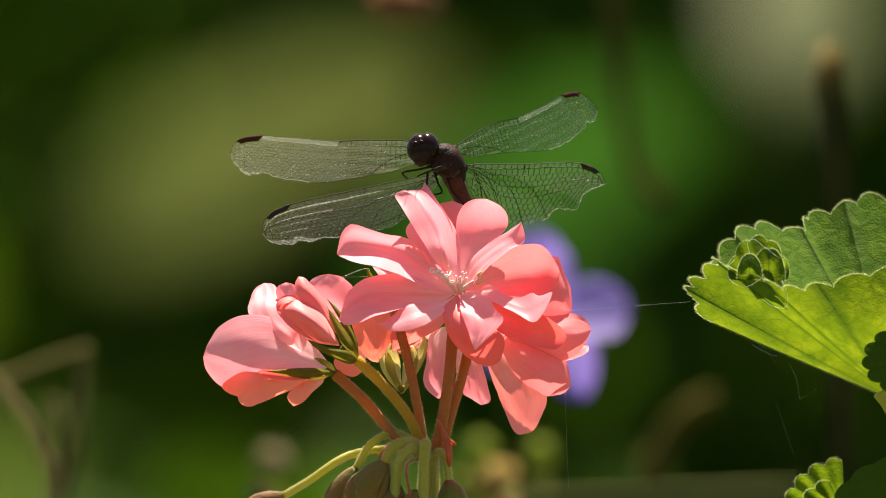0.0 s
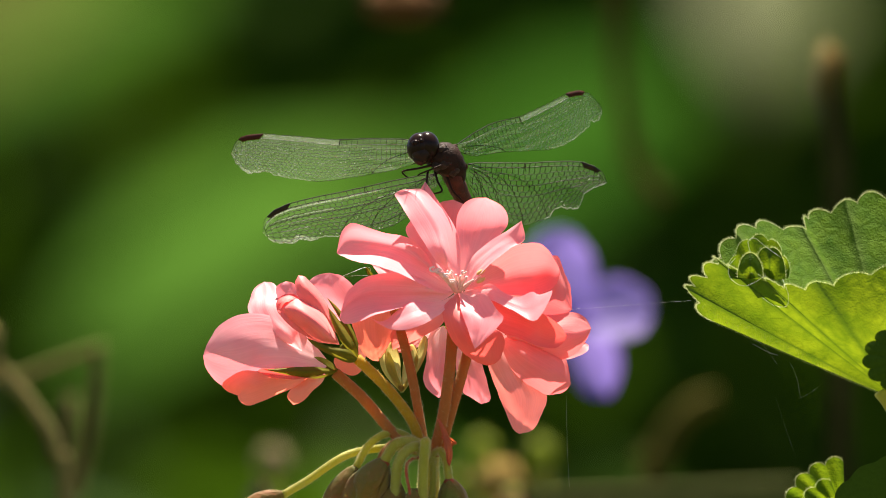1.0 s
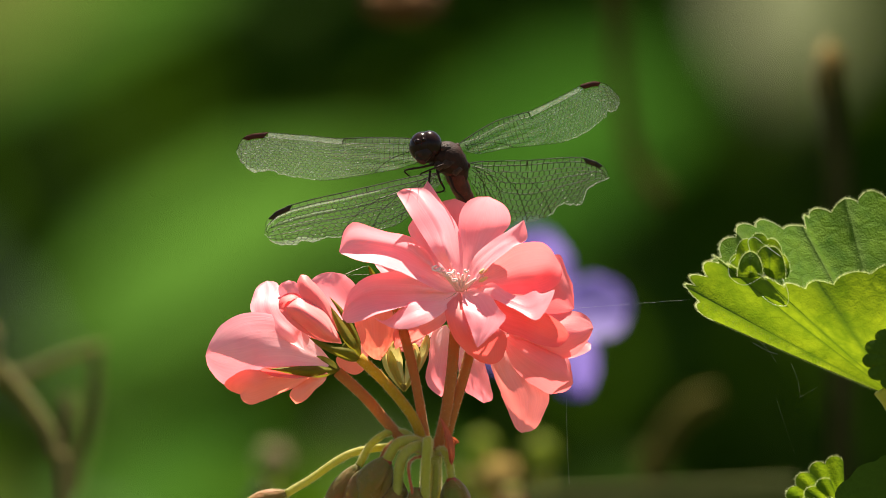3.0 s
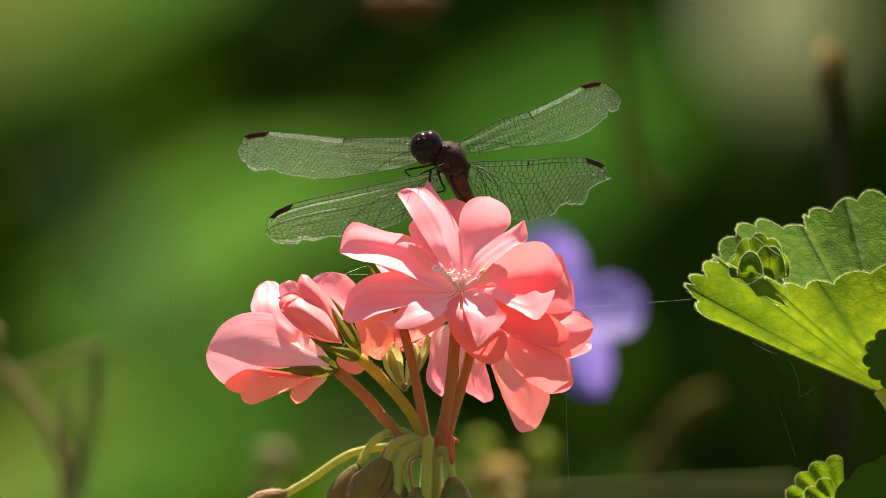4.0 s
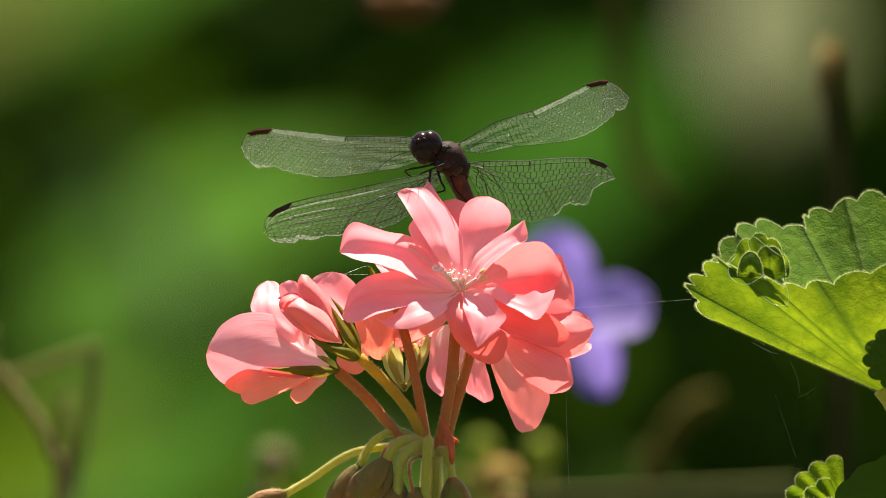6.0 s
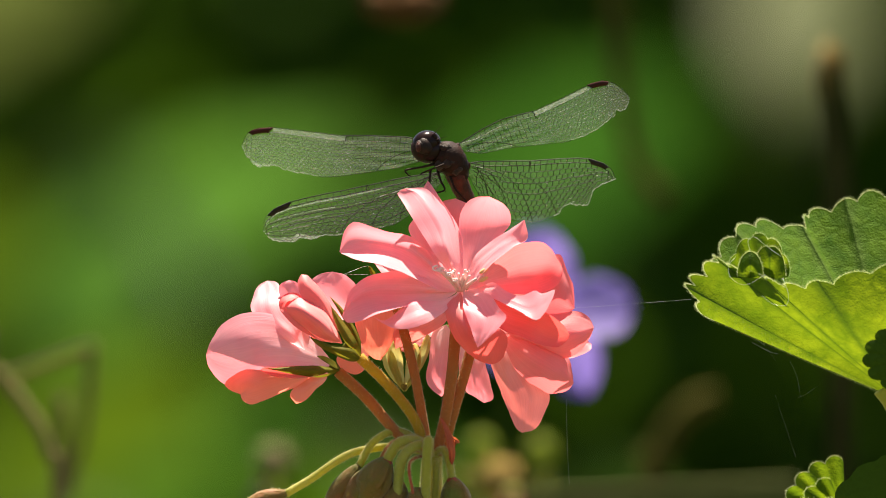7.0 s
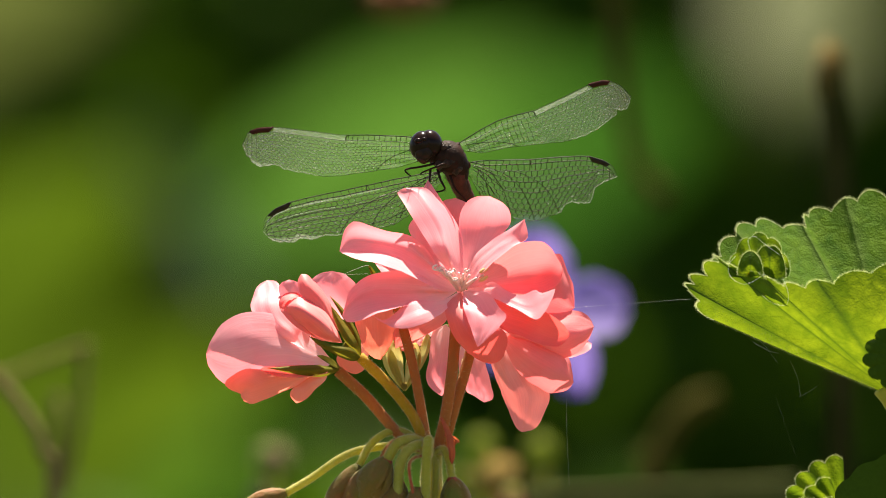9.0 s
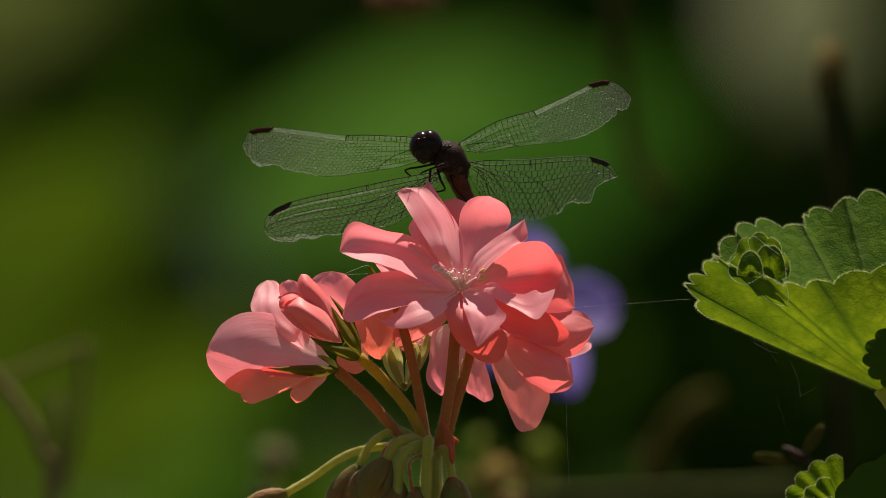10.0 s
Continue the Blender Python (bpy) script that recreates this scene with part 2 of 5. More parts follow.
FRESH = leaf_material("fresh_yellow_green", (0.14, 0.19, 0.015), (0.21, 0.25, 0.025), (0.30, 0.36, 0.02), 0.5, 60, 0.6, 0.0, 0.3, spec=0.1)
TAN = solid_material("pale_dry_stem", (0.10, 0.085, 0.025), (0.16, 0.13, 0.05), 60, 0.8, 0.6, 0.001, spec=0.05)
DRY = solid_material("dead_brown_stem", (0.040, 0.034, 0.007), (0.068, 0.057, 0.012), 60, 0.8, 0.6, 0.001, spec=0.02)
CREAM = solid_material("withered_cream", (0.10, 0.085, 0.04), (0.15, 0.125, 0.06), 200, 0.9, 0.8, 0.001, spec=0.05)
OCHRE = solid_material("ochre_withered", (0.10, 0.065, 0.016), (0.16, 0.105, 0.03), 90, 0.9, 0.8, 0.002, spec=0.1)
STRAW = solid_material("straw_withered", (0.18, 0.12, 0.032), (0.27, 0.185, 0.055), 90, 0.9, 0.8, 0.002, spec=0.05)
BROWN = solid_material("brown_seed_head", (0.055, 0.024, 0.009), (0.10, 0.05, 0.018), 90, 0.9, 0.8, 0.002, spec=0.1)
DARKSTEM = solid_material("dark_stem", (0.018, 0.018, 0.005), (0.035, 0.034, 0.010), 60, 0.8, 0.6, 0.001, spec=0.02)
GREY = solid_material("mossy_weathered_wood", (0.045, 0.052, 0.014), (0.08, 0.085, 0.028), 40, 0.9, 0.7, 0.001, spec=0.03)
SOIL = solid_material("mossy_soil", (0.045, 0.05, 0.02), (0.09, 0.10, 0.035), 3, 0.95, 0.8, 0.02)

# ---- building helpers ----
PLACE = {}


def thing(name, at, label, category, group="", kind=""):
    ob = new(name)
    ob.empty_display_size = 0.01
    ob.location = at
    PLACE[ob] = Vector(at)
    return tagged(ob, label, category, group, kind)


def part(name, bm, material, parent=None, label="", at=None, smooth=True):
    """One mesh object from a bmesh in world places, under a thing or a part, with its origin at `at`."""
    origin = Vector(at) if at is not None else (PLACE[parent].copy() if parent else Vector((0, 0, 0)))
    bmesh.ops.translate(bm, verts=bm.verts, vec=-origin)
    me = bpy.data.meshes.new(name)
    bm.to_mesh(me)
    bm.free()
    if smooth:
        me.polygons.foreach_set("use_smooth", [True] * len(me.polygons))
    me.materials.append(material)
    ob = new(name, me)
    PLACE[ob] = origin
    if parent:
        ob.parent = parent
        ob.location = origin - PLACE[parent]
    else:
        ob.location = origin
    return tagged(ob, label) if label else ob


def add_tube(bm, pts, radii, sides=8, cap=True):
    """A tapered round tube along points."""
    pts = [Vector(p) for p in pts]
    n = len(pts)
    if isinstance(radii, (int, float)):
        radii = [radii] * n
    up = Vector((0.31, 0.87, 0.38))
    rings = []
    for i, p in enumerate(pts):
        d = (pts[min(i + 1, n - 1)] - pts[max(i - 1, 0)]).normalized()
        s = d.cross(up)
        if s.length < 1e-4:
            s = d.cross(Vector((1, 0, 0)))
        s.normalize()
        u = s.cross(d)
        up = u
        rings.append([bm.verts.new(p + (s * math.cos(k * math.tau / sides) + u * math.sin(k * math.tau / sides)) * radii[i]) for k in range(sides)])
        up = u
    for a, b in zip(rings, rings[1:]):
        for k in range(sides):
            bm.faces.new((a[k], a[(k + 1) % sides], b[(k + 1) % sides], b[k]))
    if cap:
        bm.faces.new(rings[0][::-1])
        bm.faces.new(rings[-1])
    return rings


def bend(p, q, r, n=12):
    """A quadratic curve from p towards q to r."""
    p, q, r = Vector(p), Vector(q), Vector(r)
    return [p * (1 - t) ** 2 + q * 2 * t * (1 - t) + r * t * t for t in (i / n for i in range(n + 1))]


def smooth_path(pts, n=6):
    """A Catmull-Rom line through points."""
    pts = [Vector(p) for p in pts]
    q = [pts[0] * 2 - pts[1]] + pts + [pts[-1] * 2 - pts[-2]]
    res = []
    for i in range(1, len(q) - 2):
        for k in range(n):
            t = k / n
            a, b, c, d = q[i - 1], q[i], q[i + 1], q[i + 2]
            res.append(0.5 * (2 * b + (c - a) * t + (2 * a - 5 * b + 4 * c - d) * t * t + (3 * b - a - 3 * c + d) * t ** 3))
    return res + [pts[-1]]


def sheet(name, rows, material, parent, label="", at=None):
    """A surface from rows of points, with UV across and along."""
    bm = bmesh.new()
    uv = bm.loops.layers.uv.new("UVMap")
    vs = [[bm.verts.new(p) for p in r] for r in rows]
    n, m = len(rows), len(rows[0])
    for i in range(n - 1):
        for j in range(m - 1):
            f = bm.faces.new((vs[i][j], vs[i][j + 1], vs[i + 1][j + 1], vs[i + 1][j]))
            for loop, (x, y) in zip(f.loops, ((j, i), (j + 1, i), (j + 1, i + 1), (j, i + 1))):
                loop[uv].uv = (x / (m - 1), y / (n - 1))
    return part(name, bm, material, parent, label, at)


def add_ball(bm, center, size, turn=None, segs=16, rings=10):
    m = Matrix.Translation(center) @ (turn.to_4x4() if turn else Matrix()) @ Matrix.Diagonal((*size, 1))
    return bmesh.ops.create_uvsphere(bm, u_segments=segs, v_segments=rings, radius=1.0, matrix=m)["verts"]


def hairs_on_path(pts, radius, count, length, rnd):
    """Short fine hairs round a stalk; radius is one number or one for each point."""
    bm = bmesh.new()
    for _ in range(count):
        i = rnd.randrange(len(pts) - 1)
        f = rnd.random()
        p = pts[i].lerp(pts[i + 1], f)
        rad = radius if isinstance(radius, float) else radius[i] * (1 - f) + radius[i + 1] * f
        d = (pts[i + 1] - pts[i]).normalized()
        n = d.orthogonal().normalized()
        n.rotate(Matrix.Rotation(rnd.uniform(0, math.tau), 3, d))
        tip = p + n * (rad + length * rnd.uniform(0.4, 1.1)) + d * length * rnd.uniform(-0.4, 0.4)
        base = p + n * rad * 0.96
        for w in (d * 0.25 * U, d.cross(n) * 0.25 * U):
            bm.faces.new([bm.verts.new(x) for x in (base - w, base + w, tip)])
    return bm


# ---- ground and hedge ----
def ground():
    bm = bmesh.new()
    bmesh.ops.create_grid(bm, x_segments=60, y_segments=60, size=300)
    for v in bm.verts:
        r = math.hypot(v.co.x, v.co.y)
        v.co.z = noise.noise(v.co * 0.05) * 0.4 * min(1, r / 40) - 0.01
    tagged(part("ground", bm, SOIL), "mossy dark soil reaching far behind the plants", "ground", kind="structure")


def hedge():
    rnd = random.Random(5)
    t = thing("hedge", (0, 9.0, 0), "tall dense hedge of dark green leaves", "hedge", kind="stuff")
    bm = bmesh.new()
    for k in range(30):
        x = -6 + k * 0.42
        p = [Vector((x + rnd.uniform(-.1, .1), 10.35 + rnd.uniform(-.1, .1), z)) for z in (0, 0.7, 1.4, 2.05)]
        add_tube(bm, smooth_path(p, 3), [0.02, 0.019, 0.018, 0.017, 0.016, 0.014, 0.012, 0.01, 0.008, 0.006], 6)
    part("branches", bm, DARKSTEM, t, "dark bare hedge branches")
    bm = bmesh.new()
    bmesh.ops.create_cube(bm, size=1.0, matrix=Matrix.Translation((0, 11.0, 1.0)) @ Matrix.Diagonal((15, 0.8, 2.1, 1)))
    bmesh.ops.subdivide_edges(bm, edges=bm.edges[:], cuts=9, use_grid_fill=True)
    for v in bm.verts:
        v.co += Vector((0, 0.25, 0.2)) * noise.noise(v.co * 1.3) + Vector((0, 0.1, 0)) * noise.noise(v.co * 4)
    part("hedge_core", bm, HEDGE, t, "dense shaded inner growth")
    bm = bmesh.new()
    for k in range(11000):
        c = Vector((rnd.gauss(0, 3.0), rnd.uniform(9.0, 10.5), rnd.uniform(0.0, 2.1)))
        c.y += 0.3 * noise.noise(c * 0.9)
        s = rnd.uniform(0.05, 0.11)
        r = Euler((rnd.uniform(-1, 1.2), rnd.uniform(-1, 1), rnd.uniform(0, 6.3))).to_matrix()
        q = [c + r @ Vector(v) * s for v in ((-0.9, 0, 0), (0, -0.5, 0.12), (0.9, 0, -0.1), (0, 0.5, 0.12))]
        bm.faces.new([bm.verts.new(v) for v in q])
    part("foliage", bm, HEDGE, t, "dense dark green foliage")


def shrubbery():
    """Low leafy growth between the flowers and the hedge."""
    rnd = random.Random(9)
    t = thing("undergrowth", (0, 5.5, 0), "low tangled green undergrowth in patchy sun", "undergrowth", kind="stuff")
    for nm, mat, count in (("leaf_mass", HEDGE, 3000), ("pale_leaf_mass", OLIVELEAF, 260), ("bright_leaf_mass", BIGLEAF, 300)):
        bm = bmesh.new()
        for k in range(count):
            y = rnd.uniform(3.2, 8.6)
            c = Vector((rnd.uniform(-1.3, 0.12), y, (abs(rnd.gauss(0, 0.13)) + 0.02) + 0.15 * noise.noise(Vector((k * 0.01, y, 1)))))
            s = rnd.uniform(0.02, 0.06)
            r = Euler((rnd.uniform(-1.2, 1.2), rnd.uniform(-1, 1), rnd.uniform(0, 6.3))).to_matrix()
            q = [c + r @ Vector(v) * s for v in ((-1.0, 0, 0), (-0.3, -0.45, 0.1), (0.4, -0.4, 0.1), (1.1, 0, -0.15), (0.4, 0.4, 0.1), (-0.3, 0.45, 0.1))]
            bm.faces.new([bm.verts.new(v) for v in q])
        part(nm, bm, mat, t)


def broad_leaf(name, base, tip, width, sag, mat, label, facing=(0, -1, 0.3), stalk=True):
    """A large blade with a midrib, two bent halves and a stalk down to the ground."""
    base, tip = Vector(base), Vector(tip)
    t = thing(name, base, label, "leaf", "broad leaves behind the flowers")
    L = (tip - base).length
    T = (tip - base).normalized()
    S = Vector(facing).cross(T).normalized()
    N = T.cross(S)
    rows = []
    for i in range(21):
        u = i / 20
        c = base.lerp(tip, u) + N * sag * L * math.sin(u * math.pi)
        h = width * (math.sin(math.pi * min(1, u ** 0.75)) ** 0.7) + 0.002
        rows.append([c + S * s * h + N * (-0.18 * abs(s) ** 1.5 * h + 0.03 * L * math.sin(u * 17 + s * 2) * s * s * 0.5) for s in [j / 8 for j in range(-8, 9)]])
    sheet("blade", rows, mat, t)
    bm = bmesh.new()
    add_tube(bm, [r[8] + N * 0.002 for r in rows], [0.006 * (1 - k / 24) for k in range(21)], 6)
    part("midrib", bm, mat, t, "pale raised midrib")
    if stalk:
        bm = bmesh.new()
        foot = Vector((base.x + 0.05, base.y + 0.05, -0.02))
        add_tube(bm, bend(base, (base + foot) / 2 + Vector((0.03, 0, 0.02)), foot, 10), 0.0035, 8)
        part("stalk", bm, DARKSTEM, t, "thin dark stalk")
    return t


# ---- flower parts ----
def petal(parent, base, tip, width, lift=(0, 0, 0), face=(0, -1, 0), cup=0.8, curl=0.0, ruffle=4.0, twist=0.0, mat=None, seed=0, point=7.0, label="", lip=(0, 0.0), root=0.2):
    """base and tip on the plan sheet; lift moves the middle, face is the way the inner side looks,
    cup bends it across, curl rolls its tip, twist turns it along its length."""
    p0, p2 = V(*base), V(*tip)
    lift = Vector((lift[0], lift[2], -lift[1])) * U
    p1 = (p0 + p2) / 2 + lift * 2
    rnd = random.Random(seed)
    ph, ph2 = rnd.uniform(0, 6), rnd.uniform(0, 6)
    vee = rnd.uniform(-0.05, 0.28)
    w = width * U / 2 * 1.08
    rows = []
    n, m = 26, 9
    L = (p2 - p0).length
    for i in range(n + 1):
        t = math.sin(math.pi / 2 * i / n) ** 0.85
        c = p0 * (1 - t) ** 2 + p1 * 2 * t * (1 - t) + p2 * t * t
        T = ((p1 - p0) * (1 - t) + (p2 - p1) * t).normalized()
        S = T.cross(Vector(face) + Vector((0, 0, 0.28))).normalized()
        N = S.cross(T)
        if twist:
            r = Matrix.Rotation(radians(twist) * t, 3, T)
            S, N = r @ S, r @ N
        h = w * (root + (1 - root) * (0.35 * math.sin(min(1, t / 0.8) * math.pi / 2) ** 1.2 + 0.65 * min(1, t / 0.84) ** 1.05)) * (1 - max(0, t - 0.75) ** 2 * 0.6) * (max(0, 1 - t ** point) ** 0.5)
        h = max(h, 0.3 * U)
        row = []
        for j in range(-m, m + 1):
            s = j / m
            th = cup * s
            k = cup if abs(cup) > 1e-3 else 1e-3
            x = h * math.sin(th) / k
            z = h * (1 - math.cos(th)) / k
            z += ruffle * U * t * t * abs(s) ** 1.5 * math.sin(7.5 * t + ph + (2.2 if s > 0 else 0)) + 0.8 * ruffle * U * t * t * math.sin(s * 4.5 + ph2)
            z += 0.22 * ruffle * U * math.sin(s * 11 + ph) * t * (1.1 - t) * 2
            if lip[0]:
                z += lip[1] * h * max(0.0, s * lip[0] - 0.35) ** 2 * 2.2
            z += 2.6 * U * t * noise.noise(Vector((s * 2.3 + seed * 3.1, t * 3.6, seed))) + 1.0 * U * t * noise.noise(Vector((s * 6 + seed, t * 9, seed)))
            z += curl * L * max(0, t - 0.6) ** 2 * 2.0
            z += vee * h * (abs(s) ** 1.2) + 0.45 * ruffle * U * t ** 3 * math.sin(s * 9 + ph)
            z += 0.5 * ruffle * U * t * abs(s) ** 3 * math.sin(t * 15 + ph + s * 2)
            edge = 1 + 0.03 * t * math.sin(s * 7 + ph) * t + 0.26 * t * abs(s) * noise.noise(Vector((3 if s > 0 else 9, t * 3.4 + seed * 1.7, seed * 0.7)))
            notch = 0.11 * noise.noise(Vector((s * 2.2, seed * 2.3, 7))) + 0.04 * noise.noise(Vector((s * 6, seed * 1.3, 3)))
            row.append(c + S * x * edge + N * z + T * L * t ** 4 * min(1.0, 1.4 * h / w) * (0.025 * math.sin(s * 5 + ph2) + 0.028 * math.sin(s * 2.2 + ph) + notch))
        rows.append(row)
    return sheet("petal", rows, mat or PINK, parent, label)


def along(pts, n):
    """n + 1 even steps on a smooth line through points."""
    fine = smooth_path(pts, 10)
    run = [0.0]
    for p, q in zip(fine, fine[1:]):
        run.append(run[-1] + (q - p).length)
    res = []
    k = 0
    for i in range(n + 1):
        want = run[-1] * i / n
        while k < len(fine) - 2 and run[k + 1] < want:
            k += 1
        step = run[k + 1] - run[k]
        res.append(fine[k].lerp(fine[k + 1], (want - run[k]) / step if step > 1e-9 else 0.0))
    return res


def folded(parent, base, tip, ribs, mat, seed, crease=None, wrinkle=1.0, name="petal", label=""):
    """A petal between ribs that run from its base to its tip, on the plan. It may be creased along one rib; it has
    long shallow pleats, a wavy hem and small dents of its own."""
    n = 30
    lines = [along([V(*base)] + [V(*p) for p in rib] + [V(*tip)], n) for rib in ribs]
    last = len(lines) - 1
    groups = [(0, last)] if crease is None else [(0, crease), (crease, last)]
    mid = sum((l[n // 2] for l in lines), Vector()) / len(lines)
    size = max((l[n // 2] - mid).length for l in lines) + 4 * U
    rows = []
    for i in range(n + 1):
        t = i / n
        row = []
        for lo, hi in groups:
            pts = [l[i] for l in lines[lo:hi + 1]]
            if len(pts) == 2:
                pts = [pts[0].lerp(pts[1], k / 8) for k in range(9)]
            else:
                pts = along(pts, 14) if (pts[-1] - pts[0]).length > U * 0.2 else [pts[0].lerp(pts[-1], k / 14) for k in range(15)]
            row += pts if not row else pts[1:]
        rows.append(row)
    m = len(rows[0])
    moved = []
    for i, row in enumerate(rows):
        t = i / n
        fade = math.sin(math.pi * min(1.0, t * 1.15)) ** 0.5 if t < 0.8 else max(0.0, (1 - t) / 0.2)
        out = []
        for j, p in enumerate(row):
            s = 2 * j / (m - 1) - 1
            du = row[min(j + 1, m - 1)] - row[max(j - 1, 0)]
            dv = rows[min(i + 1, n)][j] - rows[max(i - 1, 0)][j]
            nn = du.cross(dv)
            nn = nn.normalized() if nn.length > 1e-14 else Vector((0, -1, 0))
            h = 1.5 * noise.noise(Vector((s * 3.6 + seed * 3.1, t * 1.3, seed))) + 0.5 * noise.noise(Vector((s * 9 + seed, t * 2.0, seed)))
            h += 3.0 * noise.noise(Vector((s * 1.3 + seed, t * 3.3, seed * 1.9))) + 2.0 * abs(s) ** 4 * t * noise.noise(Vector((s, t * 7.0, seed * 2.7)))
            h += 3.2 * max(0.0, (abs(s) - 0.78) / 0.22) ** 2 * t * (0.35 + noise.noise(Vector((s * 2.0, t * 2.6 + seed * 0.7, seed * 4.1))) * 2.2)
            hem = (p - mid).normalized() * 3.6 * abs(s) ** 6 * t * (noise.noise(Vector((2 * s, t * 6.0 + seed, 5))) + 0.45 * noise.noise(Vector((3 * s, t * 19.0 + seed, 8))))
            out.append(p + (nn * h * wrinkle + hem) * U * fade * min(1.0, size / (30 * U)))
        moved.append(out)
    return sheet(name, moved, mat, parent, label)


def stalk(parent, pts, r0, r1, mat, seed=1, hair=260, name="flower_stalk", label=""):
    path = smooth_path([V(*p) for p in pts], 7)
    n = len(path)
    bm = bmesh.new()
    radii = [(r0 + (r1 - r0) * i / (n - 1)) * U for i in range(n)]
    add_tube(bm, path, radii, 16)
    ob = part(name, bm, mat, parent, label)
    near = [k for k in range(n) if path[k].z > V(0, 930).z]
    part("stalk_hairs", hairs_on_path(path[:len(near)], radii, hair * 3, 4.2 * U, random.Random(seed)), HAIR, ob, "short pale hairs")
    return ob


def stamens(parent, root, tips):
    """Pale filaments from the throat, most of them ending in a pollen sac."""
    c = V(*root)
    rnd = random.Random(3)
    for a, b, d, sac in tips:
        tip = V(a, b, d)
        out = Vector((tip.x - c.x, 0, 0)) * 0.35
        path = bend(c + out * 0.25, c.lerp(tip, 0.55) - out * 0.3 + Vector((0, -4 * U, 0)), tip, 10)
        bm = bmesh.new()
        add_tube(bm, path, [U * (4.0 - 0.2 * k) for k in range(11)], 8)
        part("stamen", bm, STAMEN, parent, "pale pink filament")
        if sac > 6.9:
            bm = bmesh.new()
            turn = Euler((0, -0.5, 0)).to_matrix()
            for side in (-1, 1):
                add_ball(bm, tip + Vector((0, -1, side * 0.35 * sac)) * U * 3, (1.3 * sac * U, 3.4 * U, 0.55 * sac * U), turn, 12, 8)
            part("anther", bm, ANTHER, parent, "orange pollen sac")
        elif sac:
            # an empty sac, rolled up like a shaving
            bm = bmesh.new()
            a0, flat = rnd.uniform(0, 6), rnd.uniform(0.5, 0.8)
            loop = [tip + Vector((math.cos(a0 + k * 0.5) * sac * 1.1, -2 - k * 0.2, math.sin(a0 + k * 0.5) * sac * flat)) * U for k in range(12)]
            add_tube(bm, loop, [U * (1.9 - 0.05 * k) for k in range(12)], 7)
            part("anther", bm, STAMEN, parent, "pale curled empty pollen sac")


def flower_head():
    t = thing("geranium_flower_head", V(770, 800, 10), "salmon pink geranium flower head with open florets, buds and hairy stalks", "flower")

    def floret(center, r, label, mat=SEPAL):
        bm = bmesh.new()
        add_ball(bm, V(*center), (r * U, r * U, r * U), None, 10, 8)
        return part("floret", bm, mat, t, label)

    # the large open floret under the insect
    f = floret((817, 517, 8), 9, "large open salmon pink floret", PINK)
    folded(f, (812, 503, 20), (806, 351, 84), (((782, 420, 56), (778, 362, 80)), ((808, 420, 50), (806, 380, 70)), ((835, 420, 56), (832, 366, 78))), CORAL, 3)
    folded(f, (815, 510, 10), (757, 319, 72), (((795, 450, 18), (765, 400, 44), (746, 350, 66)), ((812, 440, 4), (800, 385, 22), (776, 346, 50))), PINK, 2)
    folded(f, (806, 505, 12), (735, 384, 30), (((770, 470, 24), (735, 430, 34), (722, 405, 34)), ((786, 460, 12), (752, 410, 18)), ((800, 450, 20), (770, 400, 26), (750, 382, 28))), PINK, 12)
    folded(f, (815, 510, 0), (716, 334, 34), (((774, 456, -40), (732, 390, -8), (711, 356, 22), (703, 341, 36)), ((792, 452, -46), (782, 406, -24), (758, 366, 4), (738, 342, 28)),
                                              ((820, 474, 4), (818, 428, 18), (806, 390, 28), (776, 356, 36), (752, 334, 40))), PINK, 1, 1)
    folded(f, (819, 511, 2), (866, 348, 18), (((818, 440, 16), (812, 396, 22), (822, 366, 20), (842, 351, 18)), ((842, 440, 24), (866, 400, 42), (872, 368, 34)),
                                             ((840, 466, 4), (876, 430, 22), (901, 402, 34), (904, 382, 32), (892, 360, 26))), PINK, 5)
    folded(f, (820, 512, -4), (928, 389, -22), (((830, 480, -8), (842, 454, -10), (869, 429, -14), (898, 408, -16)), ((834, 490, -22), (850, 468, -32), (876, 444, -34), (908, 418, -28)),
                                             ((838, 502, -34), (858, 482, -50), (882, 458, -52), (908, 438, -44), (933, 424, -28))), PINK, 4)
    folded(f, (822, 513, -4), (993, 470, -16), (((858, 480, -6), (882, 456, -14), (914, 433, -22), (950, 427, -26), (974, 437, -22)), ((866, 498, -6), (900, 490, 6), (940, 484, 16), (972, 474, 6)),
                                               ((862, 510, -14), (900, 520, -18), (940, 521, -20), (970, 517, -18), (990, 504, -14), (997, 484, -12))), CORAL, 6)
    folded(f, (822, 515, -10), (982, 512, -86), (((850, 508, -20), (873, 500, -36), (898, 518, -56), (922, 524, -66), (946, 514, -70), (958, 519, -78)),
                                                ((849, 520, -28), (881, 532, -60), (914, 549, -92), (946, 566, -112), (960, 558, -112), (978, 527, -96))), PINK, 7)
    folded(f, (820, 518, -8), (1007, 592, -50), (((870, 524, -26), (914, 536, -40), (950, 546, -50), (978, 560, -54), (997, 575, -54)), ((870, 545, -24), (910, 565, -36), (950, 585, -42), (985, 597, -44)),
                                                ((860, 560, -24), (890, 585, -36), (920, 596, -42), (952, 609, -46), (984, 615, -48), (1002, 604, -48))), DEEP, 8)
